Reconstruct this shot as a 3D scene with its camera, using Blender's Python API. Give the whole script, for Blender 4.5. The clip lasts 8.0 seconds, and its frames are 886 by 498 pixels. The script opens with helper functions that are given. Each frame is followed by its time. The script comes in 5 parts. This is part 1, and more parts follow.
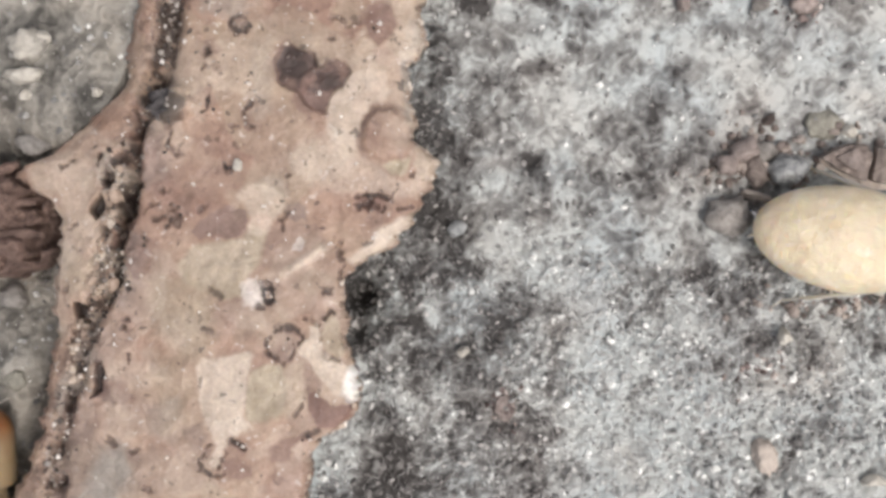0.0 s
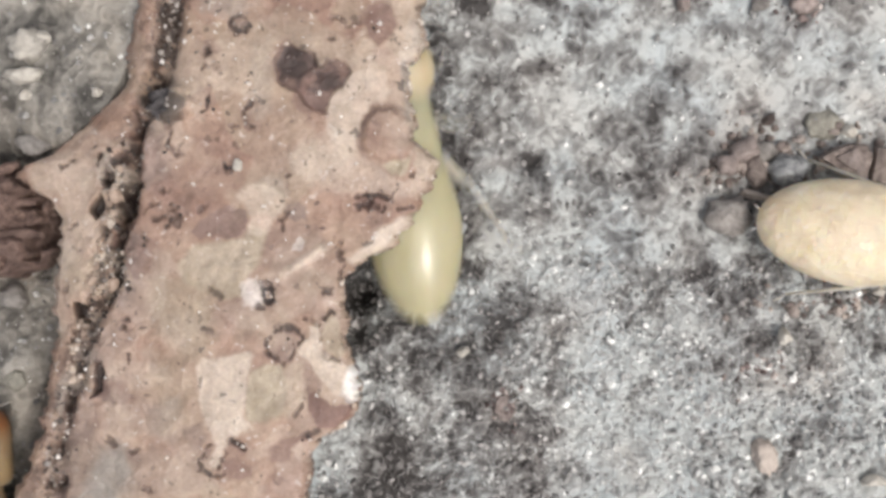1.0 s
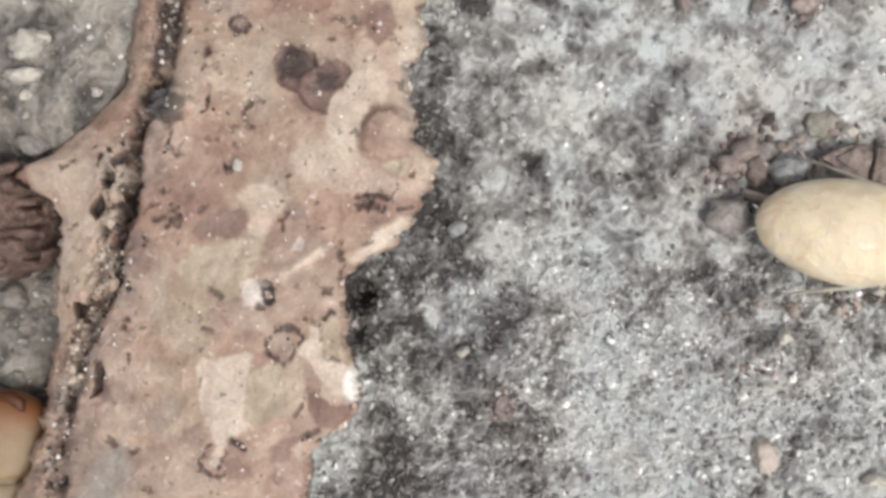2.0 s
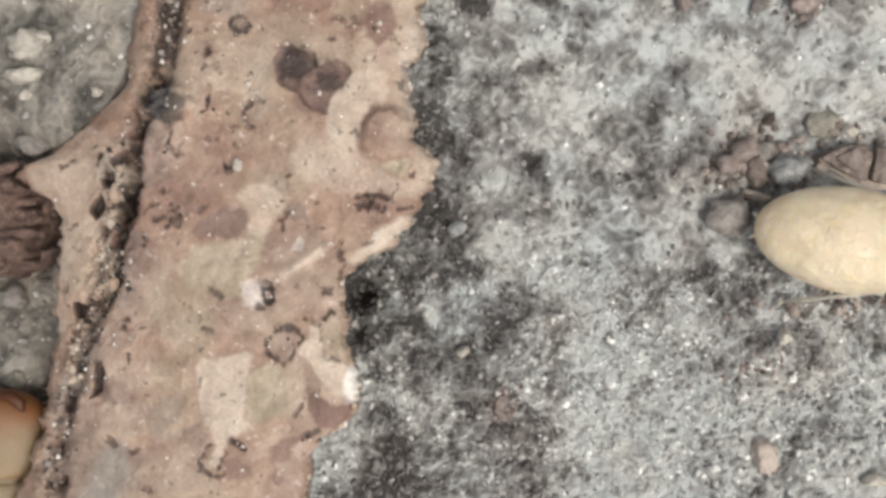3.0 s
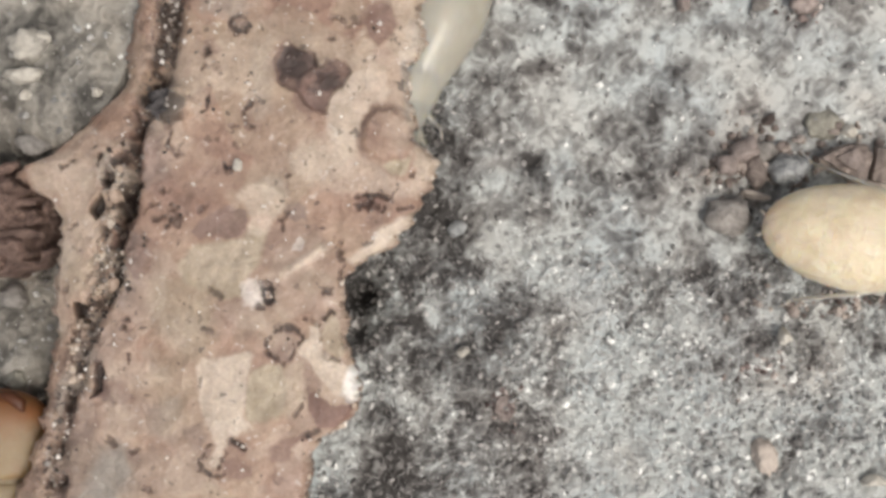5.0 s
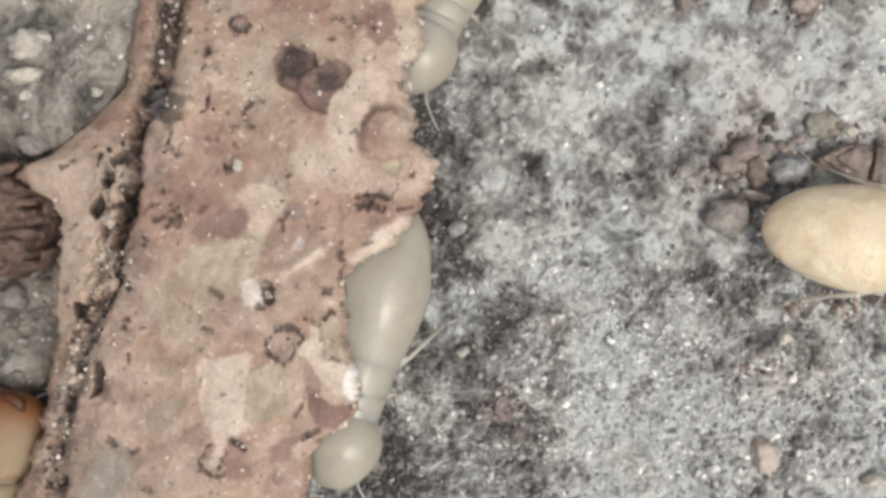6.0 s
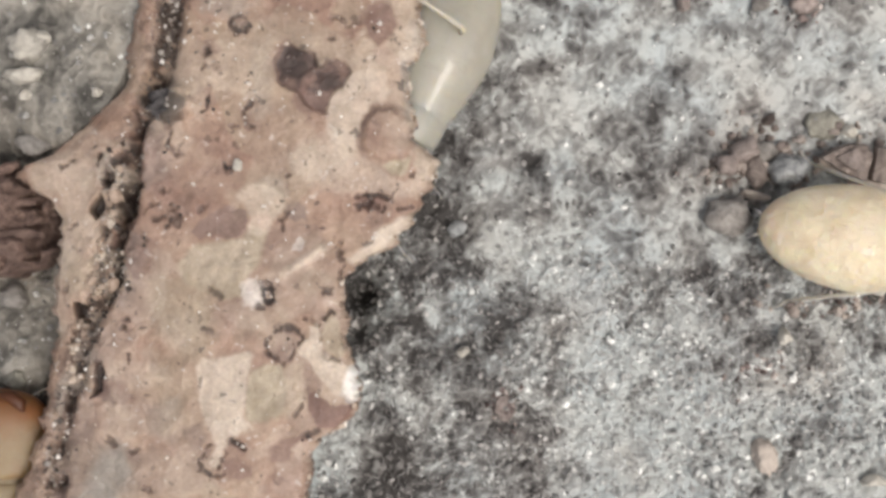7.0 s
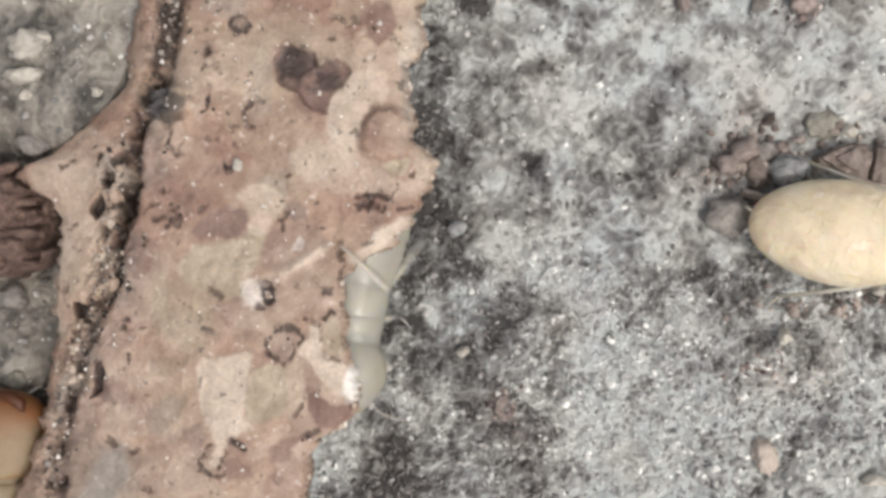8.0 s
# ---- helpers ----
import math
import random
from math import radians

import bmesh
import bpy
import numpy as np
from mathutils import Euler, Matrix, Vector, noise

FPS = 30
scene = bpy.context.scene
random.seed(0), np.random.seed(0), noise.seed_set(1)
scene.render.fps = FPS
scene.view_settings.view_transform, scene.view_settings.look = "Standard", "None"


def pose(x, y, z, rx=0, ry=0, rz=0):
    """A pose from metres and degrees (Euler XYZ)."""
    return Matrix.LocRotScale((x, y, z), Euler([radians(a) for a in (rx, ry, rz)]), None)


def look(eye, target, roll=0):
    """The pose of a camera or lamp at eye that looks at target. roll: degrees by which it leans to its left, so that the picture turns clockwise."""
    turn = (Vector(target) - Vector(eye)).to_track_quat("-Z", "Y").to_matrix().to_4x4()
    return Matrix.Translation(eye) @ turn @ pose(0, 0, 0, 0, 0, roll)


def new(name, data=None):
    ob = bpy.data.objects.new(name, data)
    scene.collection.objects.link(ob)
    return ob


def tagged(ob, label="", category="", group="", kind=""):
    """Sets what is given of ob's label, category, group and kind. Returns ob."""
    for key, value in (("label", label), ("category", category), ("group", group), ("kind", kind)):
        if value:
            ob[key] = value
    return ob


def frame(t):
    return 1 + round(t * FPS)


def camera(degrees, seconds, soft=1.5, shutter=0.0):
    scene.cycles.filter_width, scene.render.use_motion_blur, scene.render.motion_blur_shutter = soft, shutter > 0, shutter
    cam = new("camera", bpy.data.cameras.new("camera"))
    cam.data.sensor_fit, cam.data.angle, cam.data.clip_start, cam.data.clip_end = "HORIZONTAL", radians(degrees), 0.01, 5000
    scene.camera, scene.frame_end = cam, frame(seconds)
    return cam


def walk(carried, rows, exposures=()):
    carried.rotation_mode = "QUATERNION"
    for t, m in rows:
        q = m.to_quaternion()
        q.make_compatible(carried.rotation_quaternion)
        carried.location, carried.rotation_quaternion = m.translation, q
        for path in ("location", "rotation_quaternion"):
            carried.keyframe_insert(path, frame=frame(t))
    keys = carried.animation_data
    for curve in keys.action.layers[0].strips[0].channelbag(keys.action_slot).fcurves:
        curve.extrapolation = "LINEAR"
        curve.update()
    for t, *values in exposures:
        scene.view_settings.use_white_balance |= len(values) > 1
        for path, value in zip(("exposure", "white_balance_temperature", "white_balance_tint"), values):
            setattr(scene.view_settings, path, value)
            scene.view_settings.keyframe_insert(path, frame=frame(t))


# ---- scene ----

MM = 0.001                       # everything below is laid out in millimetres
VIEW = 40.0
HIGH = 7.84 / math.tan(radians(VIEW / 2))   # camera height over the ground, mm: 15.7 mm of ground across


def at(u, v, z=0.0):
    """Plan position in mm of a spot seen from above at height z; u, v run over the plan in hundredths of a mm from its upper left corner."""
    k = (HIGH - z) / HIGH
    return (u - 784) / 100 * k, (441 - v) / 100 * k


# ---- camera ----
cam = camera(VIEW, 8.0, soft=3.4, shutter=0.5)
walk(cam, [(0.0, pose(0, 0, HIGH * MM)), (8.0, pose(0, 0, HIGH * MM))],
     exposures=[(0.0, 0.06, 6640, 13), (1.7, 0.08, 6600, 12), (2.8, -0.06, 6880, 11), (8.0, -0.03, 6780, 12)])

# ---- light ----
SUN_TO = Vector((0.32, -0.30, 0.90)).normalized()
world = bpy.data.worlds.new("world")
scene.world = world
world.use_nodes = True
wn = world.node_tree
sky = wn.nodes.new("ShaderNodeTexSky")
sky.sky_type, sky.sun_disc = "NISHITA", False
sky.sun_elevation = math.asin(SUN_TO.z)
sky.sun_rotation = math.atan2(SUN_TO.x, SUN_TO.y)
sky.dust_density = 6.0
veil = wn.nodes.new("ShaderNodeHueSaturation")      # thin even cloud
veil.inputs["Saturation"].default_value = 0.35
wn.links.new(sky.outputs[0], veil.inputs["Color"])
wn.links.new(veil.outputs[0], wn.nodes["Background"].inputs[0])
wn.nodes["Background"].inputs[1].default_value = 0.12
sun = new("sun", bpy.data.lights.new("sun", "SUN"))
sun.data.energy, sun.data.angle, sun.data.color = 1.3, radians(13), (1.0, 0.95, 0.88)
sun.matrix_world = look(SUN_TO * 0.5, (0, 0, 0))


# ---- noise ----
GRIDS = {}


def lattice(seed):
    if seed not in GRIDS:
        GRIDS[seed] = np.random.RandomState(seed).rand(256, 256)
    return GRIDS[seed]


def wave(x, y, scale, seed=0):
    """Smooth value noise, 0 to 1."""
    g = lattice(seed)
    x, y = np.asarray(x) * scale + 1000.3, np.asarray(y) * scale + 1000.7
    i, j = np.floor(x).astype(int), np.floor(y).astype(int)
    a, b = x - i, y - j
    a, b = a * a * (3 - 2 * a), b * b * (3 - 2 * b)
    i0, j0, i1, j1 = i % 256, j % 256, (i + 1) % 256, (j + 1) % 256
    return (g[i0, j0] * (1 - a) + g[i1, j0] * a) * (1 - b) + (g[i0, j1] * (1 - a) + g[i1, j1] * a) * b


def fbm(x, y, scale, seed=0, octaves=4):
    x, y = np.asarray(x), np.asarray(y)
    total, weight, sum_w = 0, 1.0, 0
    for k in range(octaves):
        c, n = math.cos(0.6 + 1.1 * k), math.sin(0.6 + 1.1 * k)      # each octave turned, so that no grid shows
        total = total + weight * wave(x * c - y * n, x * n + y * c, scale * 2 ** k, seed + k)
        sum_w += weight
        weight *= 0.5
    return total / sum_w


def smooth(a, b, x):
    t = np.clip((x - a) / (b - a), 0, 1)
    return t * t * (3 - 2 * t)


# ---- materials ----
class Mat:
    """A small builder for node materials; texture space is in millimetres."""

    def __init__(self, name):
        self.m = bpy.data.materials.new(name)
        self.m.use_nodes = True
        self.t = self.m.node_tree
        self.b = self.t.nodes["Principled BSDF"]
        tc = self.t.nodes.new("ShaderNodeTexCoord")
        vm = self.t.nodes.new("ShaderNodeVectorMath")
        vm.operation = "MULTIPLY"
        vm.inputs[1].default_value = (1000, 1000, 1000)
        self.t.links.new(tc.outputs["Object"], vm.inputs[0])
        self.mm = vm.outputs[0]

    def put(self, socket, value):
        if isinstance(value, bpy.types.NodeSocket):
            self.t.links.new(value, socket)
        else:
            if isinstance(value, tuple) and len(value) == 3 and socket.type == "RGBA":
                value = (*value, 1)
            socket.default_value = value

    def noise(self, scale, detail=3, rough=0.6, dist=0.0):
        n = self.t.nodes.new("ShaderNodeTexNoise")
        self.t.links.new(self.mm, n.inputs["Vector"])
        n.inputs["Scale"].default_value, n.inputs["Detail"].default_value = scale, detail
        n.inputs["Roughness"].default_value, n.inputs["Distortion"].default_value = rough, dist
        return n.outputs["Fac"]

    def cells(self, scale, feature="F1", out="Distance"):
        n = self.t.nodes.new("ShaderNodeTexVoronoi")
        n.feature = feature
        self.t.links.new(self.mm, n.inputs["Vector"])
        n.inputs["Scale"].default_value = scale
        return n.outputs[out]

    def ramp(self, fac, *stops):
        n = self.t.nodes.new("ShaderNodeValToRGB")
        self.put(n.inputs[0], fac)
        e = n.color_ramp.elements
        while len(e) < len(stops):
            e.new(0.5)
        for el, (p, c) in zip(e, stops):
            el.position = p
            el.color = (c, c, c, 1) if isinstance(c, (int, float)) else (*c, 1)
        return n.outputs[0]

    def mix(self, fac, a, b, kind="MIX"):
        n = self.t.nodes.new("ShaderNodeMix")
        n.data_type, n.blend_type = "RGBA", kind
        self.put(n.inputs[0], fac)
        self.put(n.inputs[6], a)
        self.put(n.inputs[7], b)
        return n.outputs[2]

    def sum(self, a, b, op="ADD"):
        n = self.t.nodes.new("ShaderNodeMath")
        n.operation = op
        self.put(n.inputs[0], a)
        self.put(n.inputs[1], b)
        return n.outputs[0]

    def attr(self, name):
        n = self.t.nodes.new("ShaderNodeAttribute")
        n.attribute_name = name
        return n.outputs["Fac"]

    def island(self):
        return self.t.nodes.new("ShaderNodeNewGeometry").outputs["Random Per Island"]

    def random(self):
        return self.t.nodes.new("ShaderNodeObjectInfo").outputs["Random"]

    def bump(self, height, depth):
        n = self.t.nodes.new("ShaderNodeBump")
        n.inputs["Strength"].default_value = 1.0
        n.inputs["Distance"].default_value = depth * MM
        self.put(n.inputs["Height"], height)
        self.t.links.new(n.outputs[0], self.b.inputs["Normal"])

    def set(self, **kw):
        for key, value in kw.items():
            self.put(self.b.inputs[key.replace("_", " ")], value)
        return self.m


def ground_material():
    m = Mat("gritty_grey_soil")
    fine = m.noise(6.5, 3, 0.6, 0.9)
    mid = m.noise(3.0, 4, 0.6, 1.0)
    tone = m.attr("tone")
    caked = m.attr("felt")
    grain = m.sum(m.sum(m.ramp(fine, (0.28, 0.43), (0.5, 0.5), (0.62, 0.66), (0.74, 0.95)), 0.53, "SUBTRACT"), m.ramp(caked, (0.0, 0.62), (0.55, 0.20)), "MULTIPLY")
    clump = m.sum(m.sum(m.ramp(mid, (0.34, 0.30), (0.5, 0.5), (0.66, 0.78)), 0.5, "SUBTRACT"), m.ramp(caked, (0.0, 0.56), (0.55, 0.62)), "MULTIPLY")
    v = m.sum(m.sum(grain, clump), 0.515)
    v = m.sum(v, m.sum(m.sum(tone, 0.5, "SUBTRACT"), 0.56, "MULTIPLY"))
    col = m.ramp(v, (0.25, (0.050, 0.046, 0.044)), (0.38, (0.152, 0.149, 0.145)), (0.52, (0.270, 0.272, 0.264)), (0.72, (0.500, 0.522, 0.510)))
    col = m.mix(m.sum(m.attr("warm"), 0.28, "MULTIPLY"), col, m.mix(1.0, col, (0.86, 0.70, 0.64), "MULTIPLY"))
    col = m.mix(m.attr("moss"), col, m.mix(1.0, m.ramp(v, (0.24, 0.09), (0.42, 0.20), (0.56, 0.265), (0.74, 0.37)), (1.0, 0.91, 0.79), "MULTIPLY"))
    drift = m.noise(0.55, 3, 0.55, 0.5)
    col = m.mix(1.0, col, m.ramp(drift, (0.36, (1.01, 0.99, 0.97)), (0.5, (0.98, 1.0, 1.005)), (0.64, (0.95, 1.0, 1.035))), "MULTIPLY")
    rise = m.sum(m.sum(fine, m.sum(mid, 0.6, "MULTIPLY")), m.ramp(caked, (0.0, 1.0), (0.55, 0.4)), "MULTIPLY")
    m.bump(rise, 0.06)
    return m.set(Base_Color=col, Roughness=m.ramp(fine, (0.3, 0.9), (0.7, 0.5)))


def bark_material():
    m = Mat("mottled_tan_bark")
    big, mid, fine = m.noise(0.8, 3, 0.5, 0.6), m.noise(3.0, 4, 0.6), m.noise(14.0, 3, 0.7)
    col = m.ramp(big, (0.36, (0.345, 0.228, 0.175)), (0.5, (0.41, 0.288, 0.220)), (0.64, (0.455, 0.345, 0.265)))
    col = m.mix(m.attr("red"), col, (0.215, 0.128, 0.105))
    col = m.mix(m.attr("mauve"), col, (0.235, 0.180, 0.158))
    col = m.mix(m.attr("olive"), col, (0.42, 0.36, 0.27))
    col = m.mix(m.attr("ash"), col, (0.33, 0.315, 0.285))
    col = m.mix(m.attr("pale"), col, (0.63, 0.55, 0.46))
    col = m.mix(m.attr("white"), col, (0.82, 0.80, 0.76))
    col = m.mix(m.attr("plum"), col, m.mix(m.ramp(mid, (0.36, 0.0), (0.6, 1.0)), (0.115, 0.072, 0.066), (0.200, 0.128, 0.110)))
    # near-black: blackened spots, plus shade painted into cracks, hollows and groove
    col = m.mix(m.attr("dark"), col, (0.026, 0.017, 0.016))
    col = m.mix(1.0, col, m.ramp(mid, (0.3, (0.78, 0.76, 0.75)), (0.7, (1.14, 1.14, 1.14))), "MULTIPLY")
    col = m.mix(1.0, col, m.ramp(fine, (0.3, (0.86, 0.85, 0.85)), (0.7, (1.1, 1.1, 1.1))), "MULTIPLY")
    m.bump(m.sum(mid, m.sum(fine, 0.5, "MULTIPLY")), 0.035)
    return m.set(Base_Color=col, Roughness=m.ramp(mid, (0.3, 0.62), (0.7, 0.36)), Subsurface_Weight=0.10,
                 Subsurface_Radius=(0.0003, 0.0002, 0.0001), Subsurface_Scale=1.0)


def stone_material(name, a, b, rough=0.7):
    m = Mat(name)
    n = m.ramp(m.noise(4.0, 5, 0.75, 0.6), (0.36, 0.0), (0.64, 1.0))
    col = m.mix(n, a, b)
    col = m.mix(1.0, col, m.ramp(m.random(), (0.0, 0.8), (1.0, 1.15)), "MULTIPLY")
    m.bump(m.noise(7.0, 4, 0.7), 0.10)
    return m.set(Base_Color=col, Roughness=rough)


def grit_material(name, *stops, rough=0.55, toned=False):
    m = Mat(name)
    col = m.ramp(m.island(), *stops)
    if toned:                                       # crumbs and threads take the tone of the soil below, painted shade included
        col = m.mix(1.0, col, m.ramp(m.attr("tone"), (0.2, (0.46, 0.44, 0.43)), (0.5, (0.78, 0.78, 0.77)), (0.8, (1.12, 1.14, 1.13))), "MULTIPLY")
    return m.set(Base_Color=col, Roughness=rough)


def body_material(name, skin, gut, light, tip=None, gloss=1.0, relief=0.015):
    m = Mat(name)
    n, f = m.noise(2.6, 2, 0.45, 0.1), m.noise(7.0, 3, 0.6)
    col = m.mix(m.ramp(n, (0.42, 0.0), (0.66, 0.6)), skin, gut)
    col = m.mix(m.ramp(f, (0.5, 0.0), (0.8, 0.4)), col, light)
    if tip:                                         # darker pigment towards the jaws
        col = m.mix(m.attr("tip"), col, tip)
    m.bump(m.sum(f, m.sum(n, 1.5, "MULTIPLY")), relief)
    return m.set(Base_Color=col, Roughness=0.36 + 0.18 * (1 - gloss), Subsurface_Weight=0.7, Subsurface_Radius=(0.0007, 0.0005, 0.00025),
                 Subsurface_Scale=1.0, Coat_Weight=0.38 * gloss, Coat_Roughness=0.13)


SOIL = ground_material()
BARK = bark_material()
CREAM = body_material("cream_cuticle", (0.765, 0.68, 0.51), (0.62, 0.525, 0.38), (0.88, 0.82, 0.68), (0.78, 0.58, 0.42), gloss=0.45, relief=0.06)
IVORY = body_material("ivory_cuticle", (0.66, 0.63, 0.49), (0.58, 0.56, 0.40), (0.74, 0.72, 0.61))
YELLOW = body_material("olive_yellow_cuticle", (0.46, 0.43, 0.27), (0.40, 0.375, 0.23), (0.53, 0.505, 0.36))
GLASSY = body_material("greyish_translucent_cuticle", (0.39, 0.38, 0.325), (0.335, 0.32, 0.265), (0.44, 0.43, 0.38), gloss=0.55)
HEAD = body_material("honey_head_capsule", (0.56, 0.47, 0.31), (0.46, 0.37, 0.23), (0.64, 0.56, 0.41))
AMBER = body_material("amber_head_capsule", (0.30, 0.225, 0.135), (0.27, 0.165, 0.085), (0.36, 0.285, 0.185), (0.23, 0.09, 0.03), gloss=0.1)
LIMB = body_material("pale_limb_cuticle", (0.58, 0.51, 0.41), (0.50, 0.43, 0.33), (0.68, 0.62, 0.53))
JAW = Mat("dark_brown_jaw").set(Base_Color=(0.07, 0.025, 0.01), Roughness=0.3)
TAWNY = Mat("tawny_jaw").set(Base_Color=(0.085, 0.028, 0.010), Roughness=0.5)
GRIT = grit_material("soil_crumbs", (0.0, 0.18), (0.2, (0.24, 0.235, 0.23)), (0.5, (0.33, 0.325, 0.32)), (0.75, (0.50, 0.50, 0.49)), (1.0, (0.92, 0.92, 0.90)), toned=True)
FIBRE = grit_material("pale_fibres", (0.0, (0.34, 0.335, 0.33)), (0.4, (0.42, 0.42, 0.415)), (0.75, (0.54, 0.55, 0.55)), (1.0, (0.74, 0.76, 0.76)), rough=0.4, toned=True)
CRUMB = grit_material("groove_crumbs", (0.0, (0.03, 0.022, 0.02)), (0.45, (0.085, 0.068, 0.060)), (0.78, (0.20, 0.17, 0.15)), (0.93, (0.40, 0.37, 0.34)), (1.0, (0.80, 0.78, 0.75)), rough=0.45)
SPARK = grit_material("white_specks", (0.0, (0.60, 0.52, 0.45)), (1.0, (0.88, 0.87, 0.84)), rough=0.2)
RUBBLE = grit_material("brown_rubble", (0.0, (0.11, 0.085, 0.075)), (0.5, (0.23, 0.19, 0.17)), (0.85, (0.42, 0.37, 0.335)), (1.0, (0.55, 0.48, 0.42)), rough=0.65)
PINK_GRIT = grit_material("pink_crumbs", (0.0, (0.06, 0.04, 0.038)), (0.4, (0.20, 0.155, 0.145)), (0.75, (0.34, 0.275, 0.25)), (1.0, (0.58, 0.52, 0.48)), rough=0.6)
LUMP = grit_material("tan_lumps", (0.0, (0.22, 0.16, 0.125)), (0.5, (0.41, 0.315, 0.25)), (0.8, (0.52, 0.44, 0.36)), (1.0, (0.80, 0.76, 0.70)), rough=0.6)
WHITE_STONE = stone_material("white_mineral", (0.72, 0.69, 0.62), (0.50, 0.47, 0.41))
PINK_STONE = stone_material("pinkish_tan_stone", (0.47, 0.40, 0.37), (0.21, 0.17, 0.155))
BROWN_STONE = stone_material("dark_brown_stone", (0.35, 0.295, 0.265), (0.12, 0.095, 0.085))
GREY_STONE = stone_material("grey_stone", (0.37, 0.35, 0.325), (0.17, 0.155, 0.145))
BLUE_STONE = stone_material("bluish_grey_stone", (0.50, 0.52, 0.52), (0.15, 0.155, 0.16), 0.3)
MOSS_STONE = stone_material("greenish_clod", (0.38, 0.37, 0.315), (0.19, 0.182, 0.155))
BLACK_GRIT = stone_material("blackish_grit", (0.12, 0.112, 0.114), (0.022, 0.019, 0.021))
TAN_STONE = stone_material("pale_tan_stone", (0.66, 0.585, 0.515), (0.56, 0.485, 0.43))
RED_BARK = stone_material("reddish_brown_bark", (0.30, 0.205, 0.17), (0.075, 0.046, 0.038))


# ---- mesh helpers ----
def mesh_from(name, verts, faces, material, flat=False):
    """A mesh from vertices in mm."""
    me = bpy.data.meshes.new(name)
    me.from_pydata((np.asarray(verts, dtype=float) * MM).tolist(), [], faces if isinstance(faces, list) else faces.tolist())
    me.materials.append(material)
    me.polygons.foreach_set("use_smooth", [not flat] * len(me.polygons))
    me.update()
    return me


def part(name, verts, faces, material, parent=None, label="", flat=False):
    ob = new(name, mesh_from(name, verts, faces, material, flat))
    ob.parent = parent
    return tagged(ob, label)


def sheet_faces(rows, cols, wrap=False):
    i, j = np.meshgrid(np.arange(rows - 1), np.arange(cols if wrap else cols - 1), indexing="ij")
    k = (j + 1) % cols
    return np.stack([i * cols + j, i * cols + k, (i + 1) * cols + k, (i + 1) * cols + j], -1).reshape(-1, 4)


def add_value(me, name, values):
    me.attributes.new(name, "FLOAT", "POINT").data.foreach_set("value", np.asarray(values, dtype=np.float32).ravel())


def spot(x, y, u, v, ru, rv, turn=0.0, z=0.0, rag=0.0, seed=0):
    """1 at the rim of an ellipse laid on the plan, 0 at its middle."""
    cx, cy = at(u, v, z)
    c, s = math.cos(radians(turn)), math.sin(radians(turn))
    dx, dy = x - cx, y - cy
    q = np.hypot((dx * c + dy * s) / (ru / 100), (-dx * s + dy * c) / (rv / 100))
    return q + 1.6 * rag * (fbm(x, y, 110 / min(ru, rv), 40 + seed, 3) - 0.5) if rag else q


# ---- ground ----
def felt(x, y):
    """1 where the soil is caked smooth, 0 where it is loose and fibrous."""
    return 0.55 * np.clip(smooth(-0.6, 0.9, y + 1.6 * (fbm(x, y, 0.5, 611, 3) - 0.5)) * smooth(-0.3, 0.9, x) + 0.5 * smooth(-4.6, -5.4, x), 0, 1)


def crust(x, y):
    """Fine flaky relief, 0 to 1."""
    wx, wy = x + 0.10 * (wave(x, y, 5.0, 241) - 0.5), y + 0.10 * (wave(x, y, 5.0, 242) - 0.5)
    return 0.6 * fbm(wx, wy, 4.2, 15, 3) + 0.4 * (1 - np.abs(2 * fbm(wx, wy, 6.0, 245, 2) - 1))


def soil_bank(x, y):
    """Soil heaped against the flake's upper left rim."""
    edge = -4.8 - 0.36 * (4 - np.minimum(y, 6))
    return 1.15 * smooth(0.8, 1.7, y + 0.35 * (x + 6)) * smooth(0.15, -0.2, x - edge) * smooth(-14, -9, x) * smooth(13, 8, y)


def ground_height(x, y):
    h = 0.34 * (fbm(x, y, 0.35, 3, 3) - 0.5) + 0.16 * (fbm(x, y, 1.5, 9, 3) - 0.5) + (0.20 - 0.13 * felt(x, y)) * (crust(x, y) - 0.5)
    h = h + 0.30 * (fbm(x, y, 1.2, 131, 2) - 0.5) * smooth(-4.4, -5.4, x) + soil_bank(x, y)
    for u, v, r, d in ((634, 522, 30, 0.9), (632, 585, 18, 0.4), (690, 540, 30, 0.2), (650, 520, 70, 0.1), (790, 385, 70, 0.25), (800, 240, 70, 0.15), (40, 250, 60, 0.3), (20, 480, 45, 0.25), (930, 285, 22, 0.15), (893, 590, 18, 0.18), (30, 650, 60, -0.45)):
        h = h - d * np.exp(-spot(x, y, u, v, r, r) ** 2)
    return h


